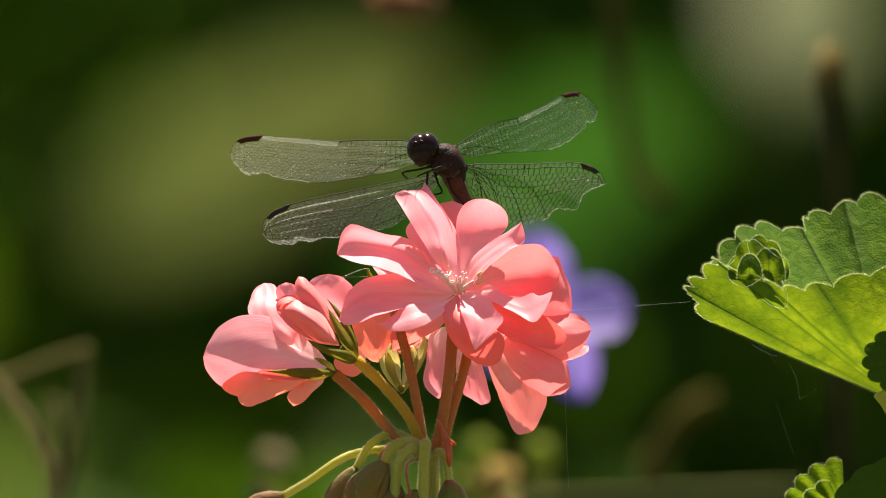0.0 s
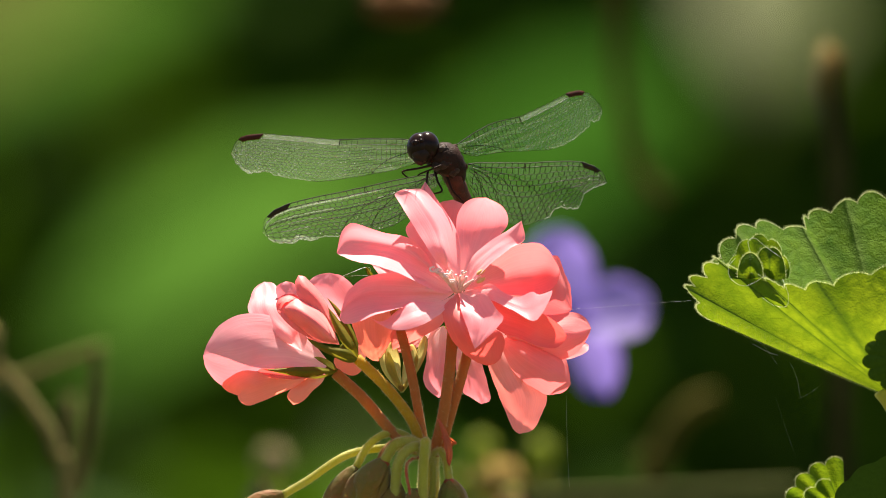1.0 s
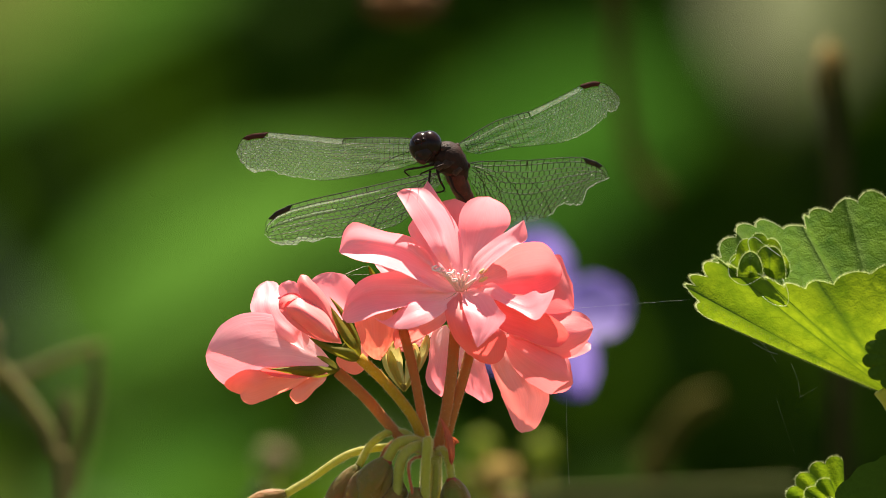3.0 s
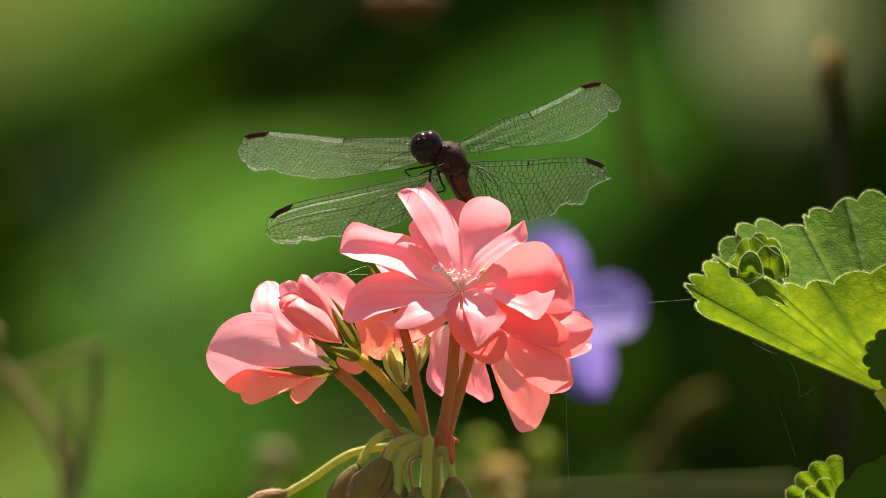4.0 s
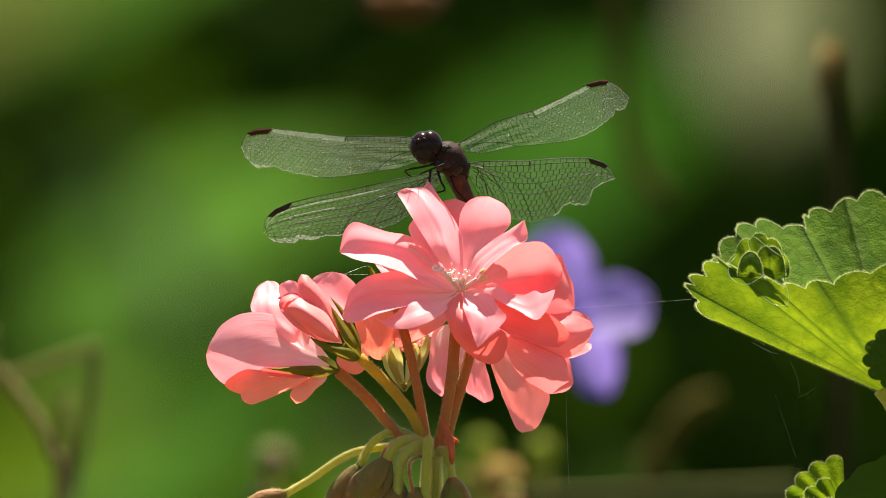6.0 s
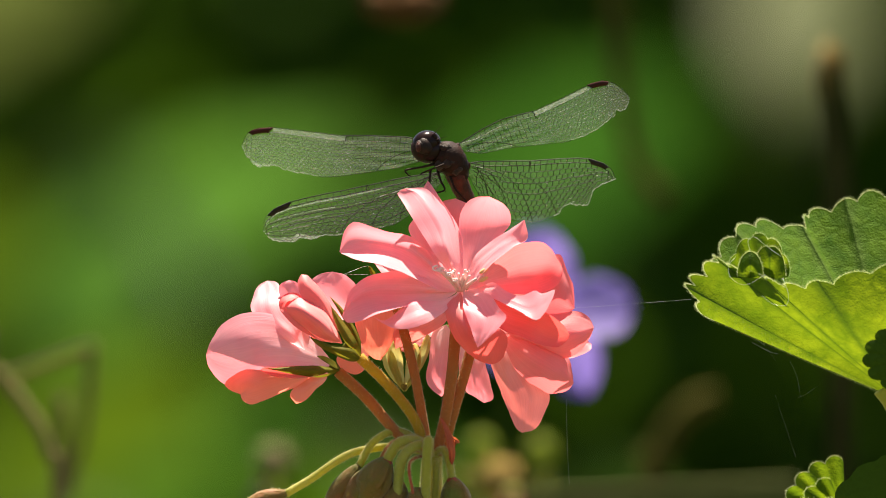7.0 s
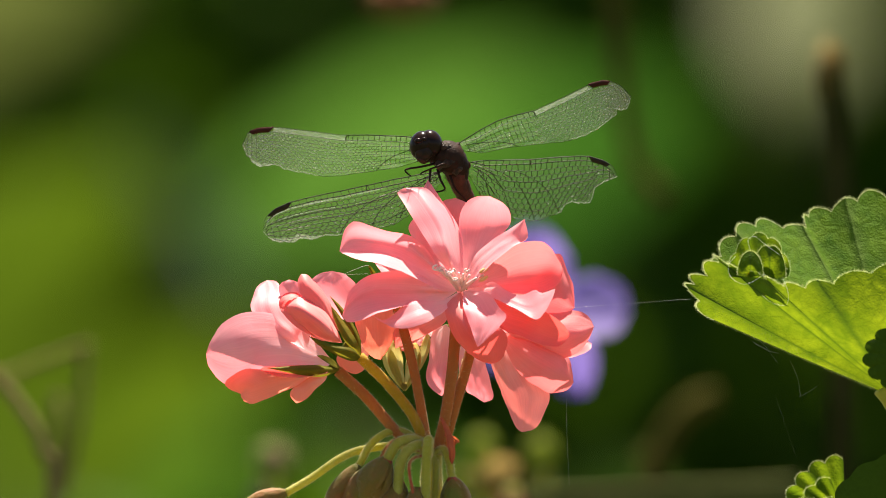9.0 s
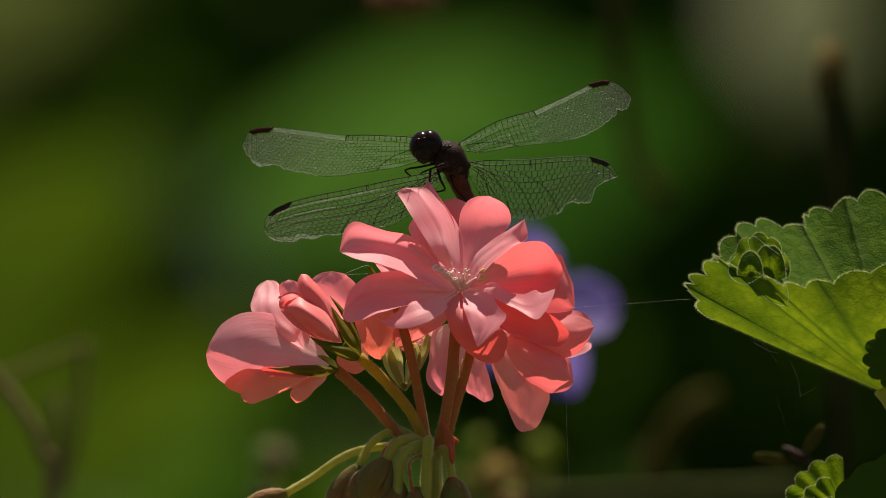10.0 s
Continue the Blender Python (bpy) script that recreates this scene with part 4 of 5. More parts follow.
    run(lambda u: lead(u) - band(u) * min(1, u * 9), 0.95 if rear_wing else 0.7, u1=0.95)
    run(trail, 0.5, 180, 0.0, 0.6)
    run(trail, 0.7, 120, 0.6, 1.0)
    for k, (fr, end) in enumerate(((0.24, 0.98), (0.38, 0.95), (0.55, 0.86), (0.72, 0.7), (0.86, 0.5))):
        if rear_wing and k in (1, 2, 4):
            run(lambda u: inner(u, fr) * min(1, 0.25 + u * 3.0), 0.72, u0=0.02, u1=end)
    # veins that arch from the root down to the hind edge
    for u0, ue in ((0.03, 0.16), (0.05, 0.3), (0.1, 0.46), (0.22, 0.62)) if rear_wing else ((0.04, 0.3),):
        y0, y2 = lead(u0) - 10 - 40 * u0, trail(ue) + 1
        p = [(total * ((1 - k) ** 2 * u0 + 2 * k * (1 - k) * (u0 + ue * 1.5) / 2.2 + k * k * ue), (1 - k) ** 2 * y0 + 2 * k * (1 - k) * (y0 - 12) + k * k * y2) for k in (i / 22 for i in range(23))]
        segs.extend((a, b, 0.74) for a, b in zip(p, p[1:]))
    # glints painted as pale veins
    for fr, u0, u1 in glint_veins:
        run(lambda u: inner(u, fr), 0.71, 24, u0, u1)
    x = 12.0
    while x < total * (0.9 if rear_wing else 0.46):
        u = x / total
        segs.append(((x, lead(u)), (x + rnd.uniform(-2, 2), lead(u) - band(u)), 0.6))
        x += cell * rnd.uniform(1.0, 1.3)
    # the knot half-way along the front edge
    x, y, d = knot * total, lead(knot), band(knot)
    for a, b in (((x - 2.5, y), (x + 0.5, y - 0.45 * d)), ((x + 0.5, y - 0.45 * d), (x, y - d)), ((x, y - d), (x + 3, y - 1.7 * d))):
        segs.append((a, b, 1.15 if a[1] > y - d else 0.6))
    for nm, mat, lab, chosen in (("vein_net", VEIN, "fine net of cross veins", [q for q in segs if q[2] == thin and (rear_wing or q[0][0] < 0.42 * total)]),
                                 ("outer_vein_net", net, "pale worn net of cross veins", [q for q in segs if q[2] == thin and not rear_wing and q[0][0] >= 0.42 * total]), ("main_vein", VEIN, "strong dark brown veins", [q for q in segs if q[2] not in (thin, 0.7, 0.71)]),
                                 ("glint_vein", FLECK, "worn pale shining veins and hind edge", [q for q in segs if q[2] in (0.7, 0.71)])):
        if not chosen:
            continue
        bm = bmesh.new()
        for a, b, r in chosen:
            p, q = o + at(*a), o + at(*b)
            d = q - p
            if d.length < 1e-7:
                continue
            d.normalize()
            r = {0.71: 0.6, 0.7: 0.5}.get(r, r)
            s = d.cross(Vector((0, 0, 1))) * r * U
            up = Vector((0, 0, 1)) * r * U
            ring = [[bm.verts.new(c + s), bm.verts.new(c - s * 0.5 + up), bm.verts.new(c - s * 0.5 - up)] for c in (p, q)]
            for k in range(3):
                bm.faces.new((ring[0][k], ring[0][(k + 1) % 3], ring[1][(k + 1) % 3], ring[1][k]))
        part(nm, bm, mat, w, lab)
    # pale flecks, thickest along the hind edge and towards the tip
    bm = bmesh.new()
    for _ in range(110 if rear_wing else 260):
        u = rnd.random() ** 0.7 * 0.98
        f = 1 - rnd.random() ** (2.2 if rear_wing else 1.3)
        x, y = u * total, lead(u) + (trail(u) - lead(u)) * (0.14 + 0.86 * f)
        r, a = rnd.uniform(0.25, 0.8), rnd.uniform(0, 3.14)
        bm.faces.new([bm.verts.new(o + at(x + math.cos(a + k) * r * (1.6 if k in (0, math.pi) else 0.5), y + math.sin(a + k) * r, 0.7)) for k in (0, math.pi / 2, math.pi, math.pi * 1.5)])
    part("pale_flecks", bm, FLECK, w, "pale worn flecks")
    # dusty outer half of the front band, and strips of painted sheen and glint
    def strip(name, u0, u1, upper, lower, mat, label):
        rows = []
        for k in range(41):
            u = u0 + (u1 - u0) * k / 40
            a, b = upper(u, k / 40), lower(u, k / 40)
            rows.append([o + at(u * total, a + (b - a) * q, 0.5) for q in (0, 0.35, 0.65, 1)])
        sheet(name, rows, mat, w, label, o)
    # silvery sheen painted as a strip under the front band
    if rear_wing and glint_veins[0][1] > 0.5:
        strip("silver_sheen", 0.3, 0.985, lambda u, k: lead(u) - band(u) - 1, lambda u, k: lead(u) - band(u) - 1.4 - 4.6 * math.sin(math.pi * k) ** 0.5, SILVER, "silvery pleat behind the front edge")
    elif not rear_wing:
        strip("front_band", knot, 0.84, lambda u, k: lead(u) - 0.4, lambda u, k: lead(u) - 0.95 * band(u), SILVER, "dusty grey band along the front edge")
    # bright glint painted on the hind edge near the tip
    if tatters:
        strip("glint_rim", tatters, 0.985, lambda u, k: trail(u) + 0.3, lambda u, k: trail(u) + 0.3 + (9 if rear_wing else 5) * math.sin(math.pi * k) ** 0.6, SILVER, "bleached hind edge near the tip")
    bm = bmesh.new()
    top, low = [], []
    for k in range(13):
        u = stig[0] + (stig[1] - stig[0]) * k / 12
        e = min(1, k / 2, (12 - k) / 2)
        top.append(bm.verts.new(o + at(u * total, lead(u) + 0.8, 1.2)))
        low.append(bm.verts.new(o + at(u * total, lead(u) - 1 - 7.5 * e, 1.2)))
    for k in range(12):
        bm.faces.new((top[k], top[k + 1], low[k + 1], low[k]))
    geo = bmesh.ops.extrude_face_region(bm, geom=bm.faces[:])["geom"]
    bmesh.ops.translate(bm, verts=[g for g in geo if isinstance(g, bmesh.types.BMVert)], vec=Vector((0, 0, -2.4 * U)))
    part("wing_spot", bm, VEIN if rear_wing else STIGMA, w, "black wing spot" if rear_wing else "dark red-brown wing spot")
    return w


WINGS = {
    "fore_right": ((814, 257, 14), 317, 8.8, 282, -1, -0.25, (0.80, 0.92)),
    "hind_right": ((832, 291, 18), 271, 10.4, 232, -1, -0.5, (0.80, 0.94)),
    "fore_left": ((770, 257, 10), 367, 8.8, 355, -1, -0.25, (0.84, 0.965)),
    "hind_left": ((782, 298, 26), 345, 11.0, 300, -1, -0.5, (0.81, 0.95)),
}
TIPS = {
    "fore_right": ((0, 1021, 158), (0.5, 1025, 159), (1, 1029, 158), (1.5, 1038, 153), (2, 1041, 149), (2.5, 1049, 143), (4, 1054, 144), (4.5, 1055, 144), (5, 1061, 141), (5.5, 1064, 141), (7, 1067, 143), (8, 1068, 143), (10, 1069, 143)),
    "hind_right": ((0, 1046, 287), (1, 1048, 287), (2, 1047, 282), (2.5, 1047, 281), (4, 1050, 281), (5, 1055, 280), (5.5, 1055, 281), (7, 1056, 283), (8, 1057, 281), (10, 1058, 280)),
    "fore_left": ((0, 420, 239), (1, 422, 238), (1.5, 424, 236), (2, 424, 235), (2.5, 425, 237), (4, 427, 235), (5, 429, 233), (5.5, 431, 231), (7, 434, 227), (8, 435, 227), (10, 435, 227)),
    "hind_left": ((0, 497, 370), (1, 498, 370), (2, 497, 373), (2.5, 497, 375), (4, 498, 373), (5, 496, 374), (5.5, 496, 372), (7, 495, 369), (8, 495, 371), (10, 496, 370)),
}


def dragonfly():
    D = lambda x, y, d: V(x, y, d + 95)
    t = thing("dragonfly", D(795, 330, 20), "dark brown dragonfly with tattered clear wings perched on the flower", "dragonfly")
    # thorax
    bm = bmesh.new()
    path = smooth_path([D(766, 274, 4), D(781, 275, 8), D(796, 281, 12), (D(807, 297, 18)), D(814, 320, 26)], 5)
    n = len(path)
    add_tube(bm, path, [U * (10 + 19 * math.sin(math.pi * min(1, 0.12 + 0.8 * i / (n - 1)))) for i in range(n)], 18)
    for v in bm.verts:
        v.co += (v.co - D(798, 285, 10)).normalized() * (3.4 * noise.noise(v.co * 800) + 1.8 * noise.noise(v.co * 2400)) * U
    th = part("thorax", bm, CHITIN, t, "hairy dark brown thorax")
    part("thorax_hairs", hairs_on_path(path[4:], 23 * U, 500, 6 * U, random.Random(8)), CHITIN, th)
    for c, size, turn in (((788, 262, -8), (12, 8, 9), 0.5), ((804, 272, -2), (11, 8, 12), -0.6), ((792, 288, -10), (13, 8, 9), -0.4), ((808, 300, 0), (12, 9, 10), -0.8), ((778, 292, -10), (8, 7, 9), 0.2)):
        bm = bmesh.new()
        vs = add_ball(bm, D(*c), [q * U for q in size], Euler((0, turn, 0)).to_matrix(), 18, 12)
        for v in vs:
            v.co += (v.co - D(*c)) * 0.3 * noise.noise(v.co * 1500)
        part("thorax_plate", bm, PLATE, th, "downy brown side plate")
    # abdomen
    bm = bmesh.new()
    path = smooth_path([D(800, 290, 12), D(812, 322, 24), D(830, 362, 50), D(846, 400, 100), D(858, 430, 160)], 10)
    n = len(path)
    add_tube(bm, path, [U * ((21 - 13 * i / n) * (0.94 + 0.06 * abs(math.sin(i * 0.63)))) for i in range(n)], 14)
    part("abdomen", bm, REDCHITIN, t, "red-brown ringed abdomen")
    # head
    bm = bmesh.new()
    hc = D(754, 264, -4)
    add_ball(bm, hc, (25 * U, 22 * U, 25 * U), None, 20, 14)
    hd = part("head", bm, CHITIN, t, "glossy dark brown head", hc)
    for c, rz in (((746, 258, -8), 0.3), ((762, 256, -6), -0.3)):
        bm = bmesh.new()
        add_ball(bm, D(*c), (21.5 * U, 22 * U, 26 * U), Euler((0.25, 0.12 * (1 if rz > 0 else -1), rz)).to_matrix(), 28, 18)
        part("eye", bm, EYE, hd, "large dark brown compound eye")
    bm = bmesh.new()
    add_ball(bm, D(750, 270, -18), (17 * U, 12 * U, 14 * U), None, 20, 14)
    add_ball(bm, D(748, 279, -17), (13 * U, 10 * U, 8 * U), None, 16, 10)
    part("face", bm, FACE, hd, "dull brown face plate")
    for c, r in (((740, 250, -27), 6.5), ((750, 247, -28), 5.0)):
        bm = bmesh.new()
        add_ball(bm, D(*c), (r * U, r * 0.8 * U, r * 0.8 * U), None, 14, 10)
        part("brow_knob", bm, EYE, hd, "small glossy brow knob")
    bm = bmesh.new()
    add_ball(bm, D(746, 285, -20), (10 * U, 6 * U, 5 * U), Euler((0, 0.5, 0)).to_matrix(), 14, 8)
    part("jaw", bm, REDCHITIN, hd, "reddish jaw")
    for dx in (-7, 3):
        path = [D(744 + dx, 256, -28), D(742 + dx * 1.6, 246, -40), D(740 + dx * 2.2, 238, -46)]
        bm = bmesh.new()
        add_tube(bm, bend(*path, 6), [0.9 * U, 0.8 * U, 0.7 * U, 0.6 * U, 0.5 * U, 0.4 * U, 0.3 * U], 5)
        part("antenna", bm, CHITIN, hd)
    # legs
    for pts in (((770, 290, -8), (745, 296, -24), (718, 301, -26), (722, 309, -26), (727, 312, -27)),
                ((778, 295, -8), (785, 291, -28), (770, 297, -34), (748, 306, -34), (744, 310, -34)),
                ((762, 300, -6), (760, 320, -22), (758, 336, -26), (756, 343, -26)),
                ((774, 300, -4), (780, 320, -20), (787, 336, -24), (770, 341, -26), (755, 340, -26)),
                ((796, 310, 4), (806, 335, -4), (822, 352, 0), (828, 362, 4))):
        bm = bmesh.new()
        path = smooth_path([D(*p) for p in pts], 5)
        n = len(path)
        add_tube(bm, path, [U * (2.3 - 1.3 * i / n) for i in range(n)], 8)
        lg = part("leg", bm, CHITIN, t, "thin dark spiny leg")
        part("leg_spines", hairs_on_path(path, 2 * U, 24, 5 * U, random.Random(3)), CHITIN, lg)
    # wing roots and wings
    made = {}
    for k, (key, (base, total, cell, length, side, lean, stig)) in enumerate(WINGS.items()):
        bm = bmesh.new()
        add_ball(bm, D(base[0] - (4 if "right" in key else -4), base[1] + 2, base[2]), (5.5 * U, 6 * U, 7 * U), None, 12, 10)
        part("wing_root", bm, RUST, t, "rusty brown wing root")
        made[key] = wing(t, base, EDGES[key], GLINT_VEINS[key], total, cell, k + 1, stig, VEIN_PALE if "fore" in key else VEIN, {"hind_left": 0.72, "fore_left": 0.84}.get(key))
    return t, made, hd


# ---- geranium leaf ----
def scallop(u, count):
    x = u * count % 1.0
    return math.sin(math.pi * x) ** 0.7


def fan(parent, name, centre, a0, a1, rad, teeth, squash, lean, seed, label=""):
    """A scalloped fold of a leaf that opens like a shell, with a downy edge."""
    rows = []
    c = V(*centre)
    for i in range(61):
        u = i / 60
        a = radians(a0 + (a1 - a0) * u)
        tooth = 0.91 + 0.10 * scallop(u, teeth)
        row = []
        for j in range(15):
            r = j / 14
            k = r * (1 + (tooth - 1) * max(0.0, (r - 0.5) / 0.5))
            bulge = 12 * math.sin(math.pi * r) - 14 * lean * r * r + 2.6 * math.cos(u * teeth * math.tau) * r
            row.append(c + Vector((math.cos(a) * rad * k, -bulge, math.sin(a) * rad * k * squash)) * U)
        rows.append(row)
    fold = sheet(name, rows, FOLD, parent, label)
    rnd = random.Random(seed)
    bm = bmesh.new()
    for i in range(60):
        for _ in range(5):
            p = rows[i][14].lerp(rows[i + 1][14], rnd.random())
            dd = (p - c).normalized() + Vector((rnd.uniform(-.7, .7), rnd.uniform(-.5, .5), rnd.uniform(-.7, .7)))
            q = p + dd.normalized() * rnd.uniform(2, 6) * U
            w = dd.orthogonal().normalized() * 0.2 * U
            bm.faces.new([bm.verts.new(x) for x in (p - w, p + w, q)])
    part("edge_hairs", bm, LEAFHAIR, fold, "fine pale hairs along the edge")
    return fold


def geranium_leaf():
    t = thing("geranium_leaf", V(1640, 760, 0), "cupped yellow-green geranium leaf with scalloped hairy edge", "leaf")
    J = V(1592, 707, 10)
    rows = []
    m = 26
    ctrl = [V(*p) for p in ((1850, 560, -60), (1760, 480, -130), (1640, 462, -170), (1530, 478, -160), (1440, 498, -130), (1388, 502, -112), (1338, 484, -92), (1296, 470, -76), (1260, 456, -58), (1232, 484, -40),
                            (1220, 514, -28), (1247, 557, -8), (1266, 518, 40), (1258, 450, 80), (1300, 410, 120), (1350, 382, 160), (1422, 398, 190), (1436, 368, 215), (1500, 350, 225), (1570, 336, 225), (1680, 350, 190), (1800, 420, 110), (1850, 520, 40))]
    path = smooth_path(ctrl, 24)
    N = len(path)
    for i, p in enumerate(path):
        u = i / (N - 1)
        tooth = 0.955 + (0.055 if u < 0.55 else 0.04) * scallop(u, 30) + 0.012 * math.sin(u * 61)
        row = []
        for j in range(m + 1):
            r = j / m
            k = r * (1 + (tooth - 1) * max(0.0, (r - 0.6) / 0.4) ** 1.5)
            q = J.lerp(p, k)
            q += Vector((0, (p - J).y, 0)) * (0.35 if p.y < J.y else 0.06) * math.sin(math.pi * k) + Vector((0, 0, -1)) * 2 * U * math.sin(math.pi * k)
            fold = 1.2 - 2.4 * abs(math.sin(u * 11 * math.pi)) ** 0.6
            q += Vector((0.1, -0.7, 0.3)) * (6.5 * U * fold * k * k) + Vector((0, 1, 0)) * 2.4 * U * noise.noise(q * 210) * k
            row.append(q)
        rows.append(row)
    blade = sheet("blade", rows, BLADE, t, "downy yellow-green blade")
    # downy edge
    rnd = random.Random(4)
    bm = bmesh.new()
    for i in range(N - 1):
        for _ in range(11):
            p = rows[i][m].lerp(rows[i + 1][m], rnd.random())
            d = (p - J).normalized() + Vector((rnd.uniform(-.7, .7), rnd.uniform(-.5, .5), rnd.uniform(-.7, .7)))
            q = p + d.normalized() * rnd.uniform(3, 8) * U
            s = d.orthogonal().normalized() * 0.22 * U
            bm.faces.new([bm.verts.new(x) for x in (p - s, p + s, q)])
    for i in range(242, 293):
        for j in range(3, m):
            for _ in range(2):
                p = rows[i][j].lerp(rows[i][j + 1] if j < m else rows[i][j], rnd.random())
                d = Vector((rnd.uniform(-.8, .3), rnd.uniform(-.6, .6), rnd.uniform(-1.2, -.3))).normalized()
                s = d.orthogonal().normalized() * 0.2 * U
                bm.faces.new([bm.verts.new(x) for x in (p - s, p + s, p + d * rnd.uniform(3, 7) * U)])
    part("leaf_hairs", bm, LEAFHAIR, blade, "fine pale hairs along the edge")
    # the rolled-in lobe: scalloped folds one inside the other
    for k, args in enumerate((((1342, 496, -44), 4, 176, 56, 5, 1.46, -1.2), ((1360, 496, -66), 2, 176, 30, 2, 2.1, -0.6), ((1326, 492, -80), 6, 176, 24, 1, 1.9, -0.6))):
        fan(t, "curled_lobe", *args, 60 + k, "tightly curled young lobe")
    bm = bmesh.new()
    path = smooth_path([V(1556, 692, 0), V(1574, 716, 8), V(1592, 762, 12), V(1606, 900, 20), V(1610, 1200, 40), V(1600, 2200, 70), V(1580, 3600, 100), V(1560, 5380, 120)], 8)
    add_tube(bm, path, 11 * U, 10)
    part("leaf_stalk", bm, STALK_G, t, "downy green leaf stalk")
    return t


def small_leaf():
    t = thing("young_geranium_leaf", V(1500, 960, 0), "folded young geranium leaf with rounded teeth", "leaf")
    # folds lie over one another like a closed fan
    for k, args in enumerate((((1500, 914, 166), 92, 166, 112, 4, 0.94, -1.2), ((1498, 914, 144), 108, 174, 86, 3, 0.84, -1.2), ((1498, 916, 122), 96, 190, 82, 3, 0.42, -1.2), ((1496, 916, 136), 120, 200, 108, 3, 0.36, -1.2))):
        fan(t, "leaf_lobe", *args, 30 + k)
    bm = bmesh.new()
    add_tube(bm, smooth_path([V(1500, 905, 140), V(1506, 980, 140), V(1510, 1200, 130), V(1510, 2400, 100), V(1500, 5380, 60)], 6), 8 * U, 8)
    part("leaf_stalk", bm, STALK_G, t)
    t2 = thing("shaded_geranium_leaf", V(1620, 900, 40), "dark shaded geranium leaf below the bright one", "leaf")
    rows = []
    for i in range(41):
        a = math.radians(10 + 190 * i / 40)
        rad = 150 * (0.95 + 0.06 * scallop(i / 40, 9))
        row = []
        for j in range(9):
            r = j / 8
            row.append(V(1612 + math.cos(a) * rad * r, 936 - math.sin(a) * rad * r * 0.9, 40 + 20 * r * r))
        rows.append(row)
    # shade of this leaf comes from its dark colour
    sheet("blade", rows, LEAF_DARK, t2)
    bm = bmesh.new()
    add_tube(bm, smooth_path([V(1600, 930, 42), V(1604, 1000, 46), V(1606, 1300, 50), V(1606, 2600, 55), V(1600, 5380, 60)], 6), 8 * U, 8)
    part("leaf_stalk", bm, STALK_G, t2)


def dark_leaf():
    t = thing("dark_geranium_leaf", V(1620, 640, -210), "dark green scalloped leaf in its own shade", "leaf")
    rows = []
    for i in range(61):
        u = i / 60
        a = radians(120 + 130 * u)
        rad = 88 * (0.9 + 0.12 * scallop(u, 5))
        rows.append([V(1610 + math.cos(a) * rad * j / 10, 632 - math.sin(a) * rad * 0.72 * j / 10, -210 + 16 * (j / 10) ** 2) for j in range(11)])
    # own shade painted as a dark green
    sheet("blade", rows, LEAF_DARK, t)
    bm = bmesh.new()
    add_tube(bm, smooth_path([V(1610, 632, -208), V(1640, 700, -200), V(1660, 1000, -190), V(1660, 2600, -160), V(1650, 5380, -120)], 6), 8 * U, 8)
    part("leaf_stalk", bm, STALK_G, t)


# ---- things behind ----
def violet_flower():
    m = 0.46
    c = B(1022, 562, m)
    t = thing("violet_flower", (c.x, c.y, 0), "violet five-petalled flower on a thin stem", "flower")
    k = (FAR + m) / FAR
    bm = bmesh.new()
    add_ball(bm, c, (12 * U, 12 * U, 12 * U), None, 10, 8)
    ctr = part("flower_centre", bm, PURPLE, t, "pale violet throat")
    for s, (ang, L, w) in enumerate(((106, 164, 146), (11, 142, 140), (-66, 150, 116), (-140, 135, 120), (190, 130, 120))):
        a = radians(ang)
        L, w = L * k, w * k
        tip = (1022 + math.cos(a) * L, 562 - math.sin(a) * L)
        p = petal(ctr, (1022, 562, 0), (*tip, 20), w, (0, 0, 6), (0, -1, 0.2), 0.4, -0.05, 5, 0, PURPLE, 200 + s, 3.0, root=0.55)
        p.location = c - V(1022, 562, 0)
    bm = bmesh.new()
    add_tube(bm, smooth_path([c, c + Vector((-0.005, 0.06, -0.004)), c + Vector((-0.012, 0.11, -0.05)), c + Vector((-0.014, 0.12, -0.25)), Vector((c.x - 0.014, c.y + 0.12, 0))], 8), 0.0011, 8)
    part("stem", bm, LEAF_DARK, t, "thin dark green stem")
    return t


def dry_stem(name, pts, radius, mat, label, tip=None, m=0.3):
    """A thin stem through plan places m metres behind, rooted in the ground."""
    path = smooth_path([B(p[0], p[1], m + (p[2] if len(p) > 2 else 0)) for p in pts], 8)
    t = thing(name, path[-1], label, "stem", "dry stems behind the flowers")
    bm = bmesh.new()
    add_tube(bm, path, radius, 8)
    part("stem", bm, mat, t)
    if tip:
        bm = bmesh.new()
        vs = add_ball(bm, path[0], (tip[0], tip[0], tip[1]), None, 20, 14)
        for v in vs:
            d = v.co - path[0]
            v.co = path[0] + d * (1 + 0.45 * noise.noise(d * 900 + Vector((len(label), 0, 0))))
        part("seed_head", bm, tip[2], t, "withered seed head")
    return t


def thread(name, pts, r, label):
    bm = bmesh.new()
    add_tube(bm, smooth_path([V(*p) for p in pts], 8), r * U, 5)
    t = part(name, bm, SILK)
    return tagged(t, label, "thread", "silk threads")


ground()
hedge()
shrubbery()
HEAD = flower_head()
FLY, FLYWINGS, FLYHEAD = dragonfly()
geranium_leaf()
small_leaf()
dark_leaf()
VIOLET = violet_flower()
thread("silk_thread", ((1012, 546, 0), (1120, 538, 0), (1222, 530, -20)), 0.07, "single silk thread between flower and leaf")
thread("silk_thread", ((606, 487, 10), (650, 471, 40), (656, 486, 40)), 0.17, "short silk thread on the petals")
thread("silk_thread", ((606, 487, 10), (652, 486, 40)), 0.15, "short silk thread on the petals")
thread("silk_thread", ((1372, 700, 0), (1392, 760, 0), (1410, 812, 20)), 0.035, "faint silk thread under the leaf")
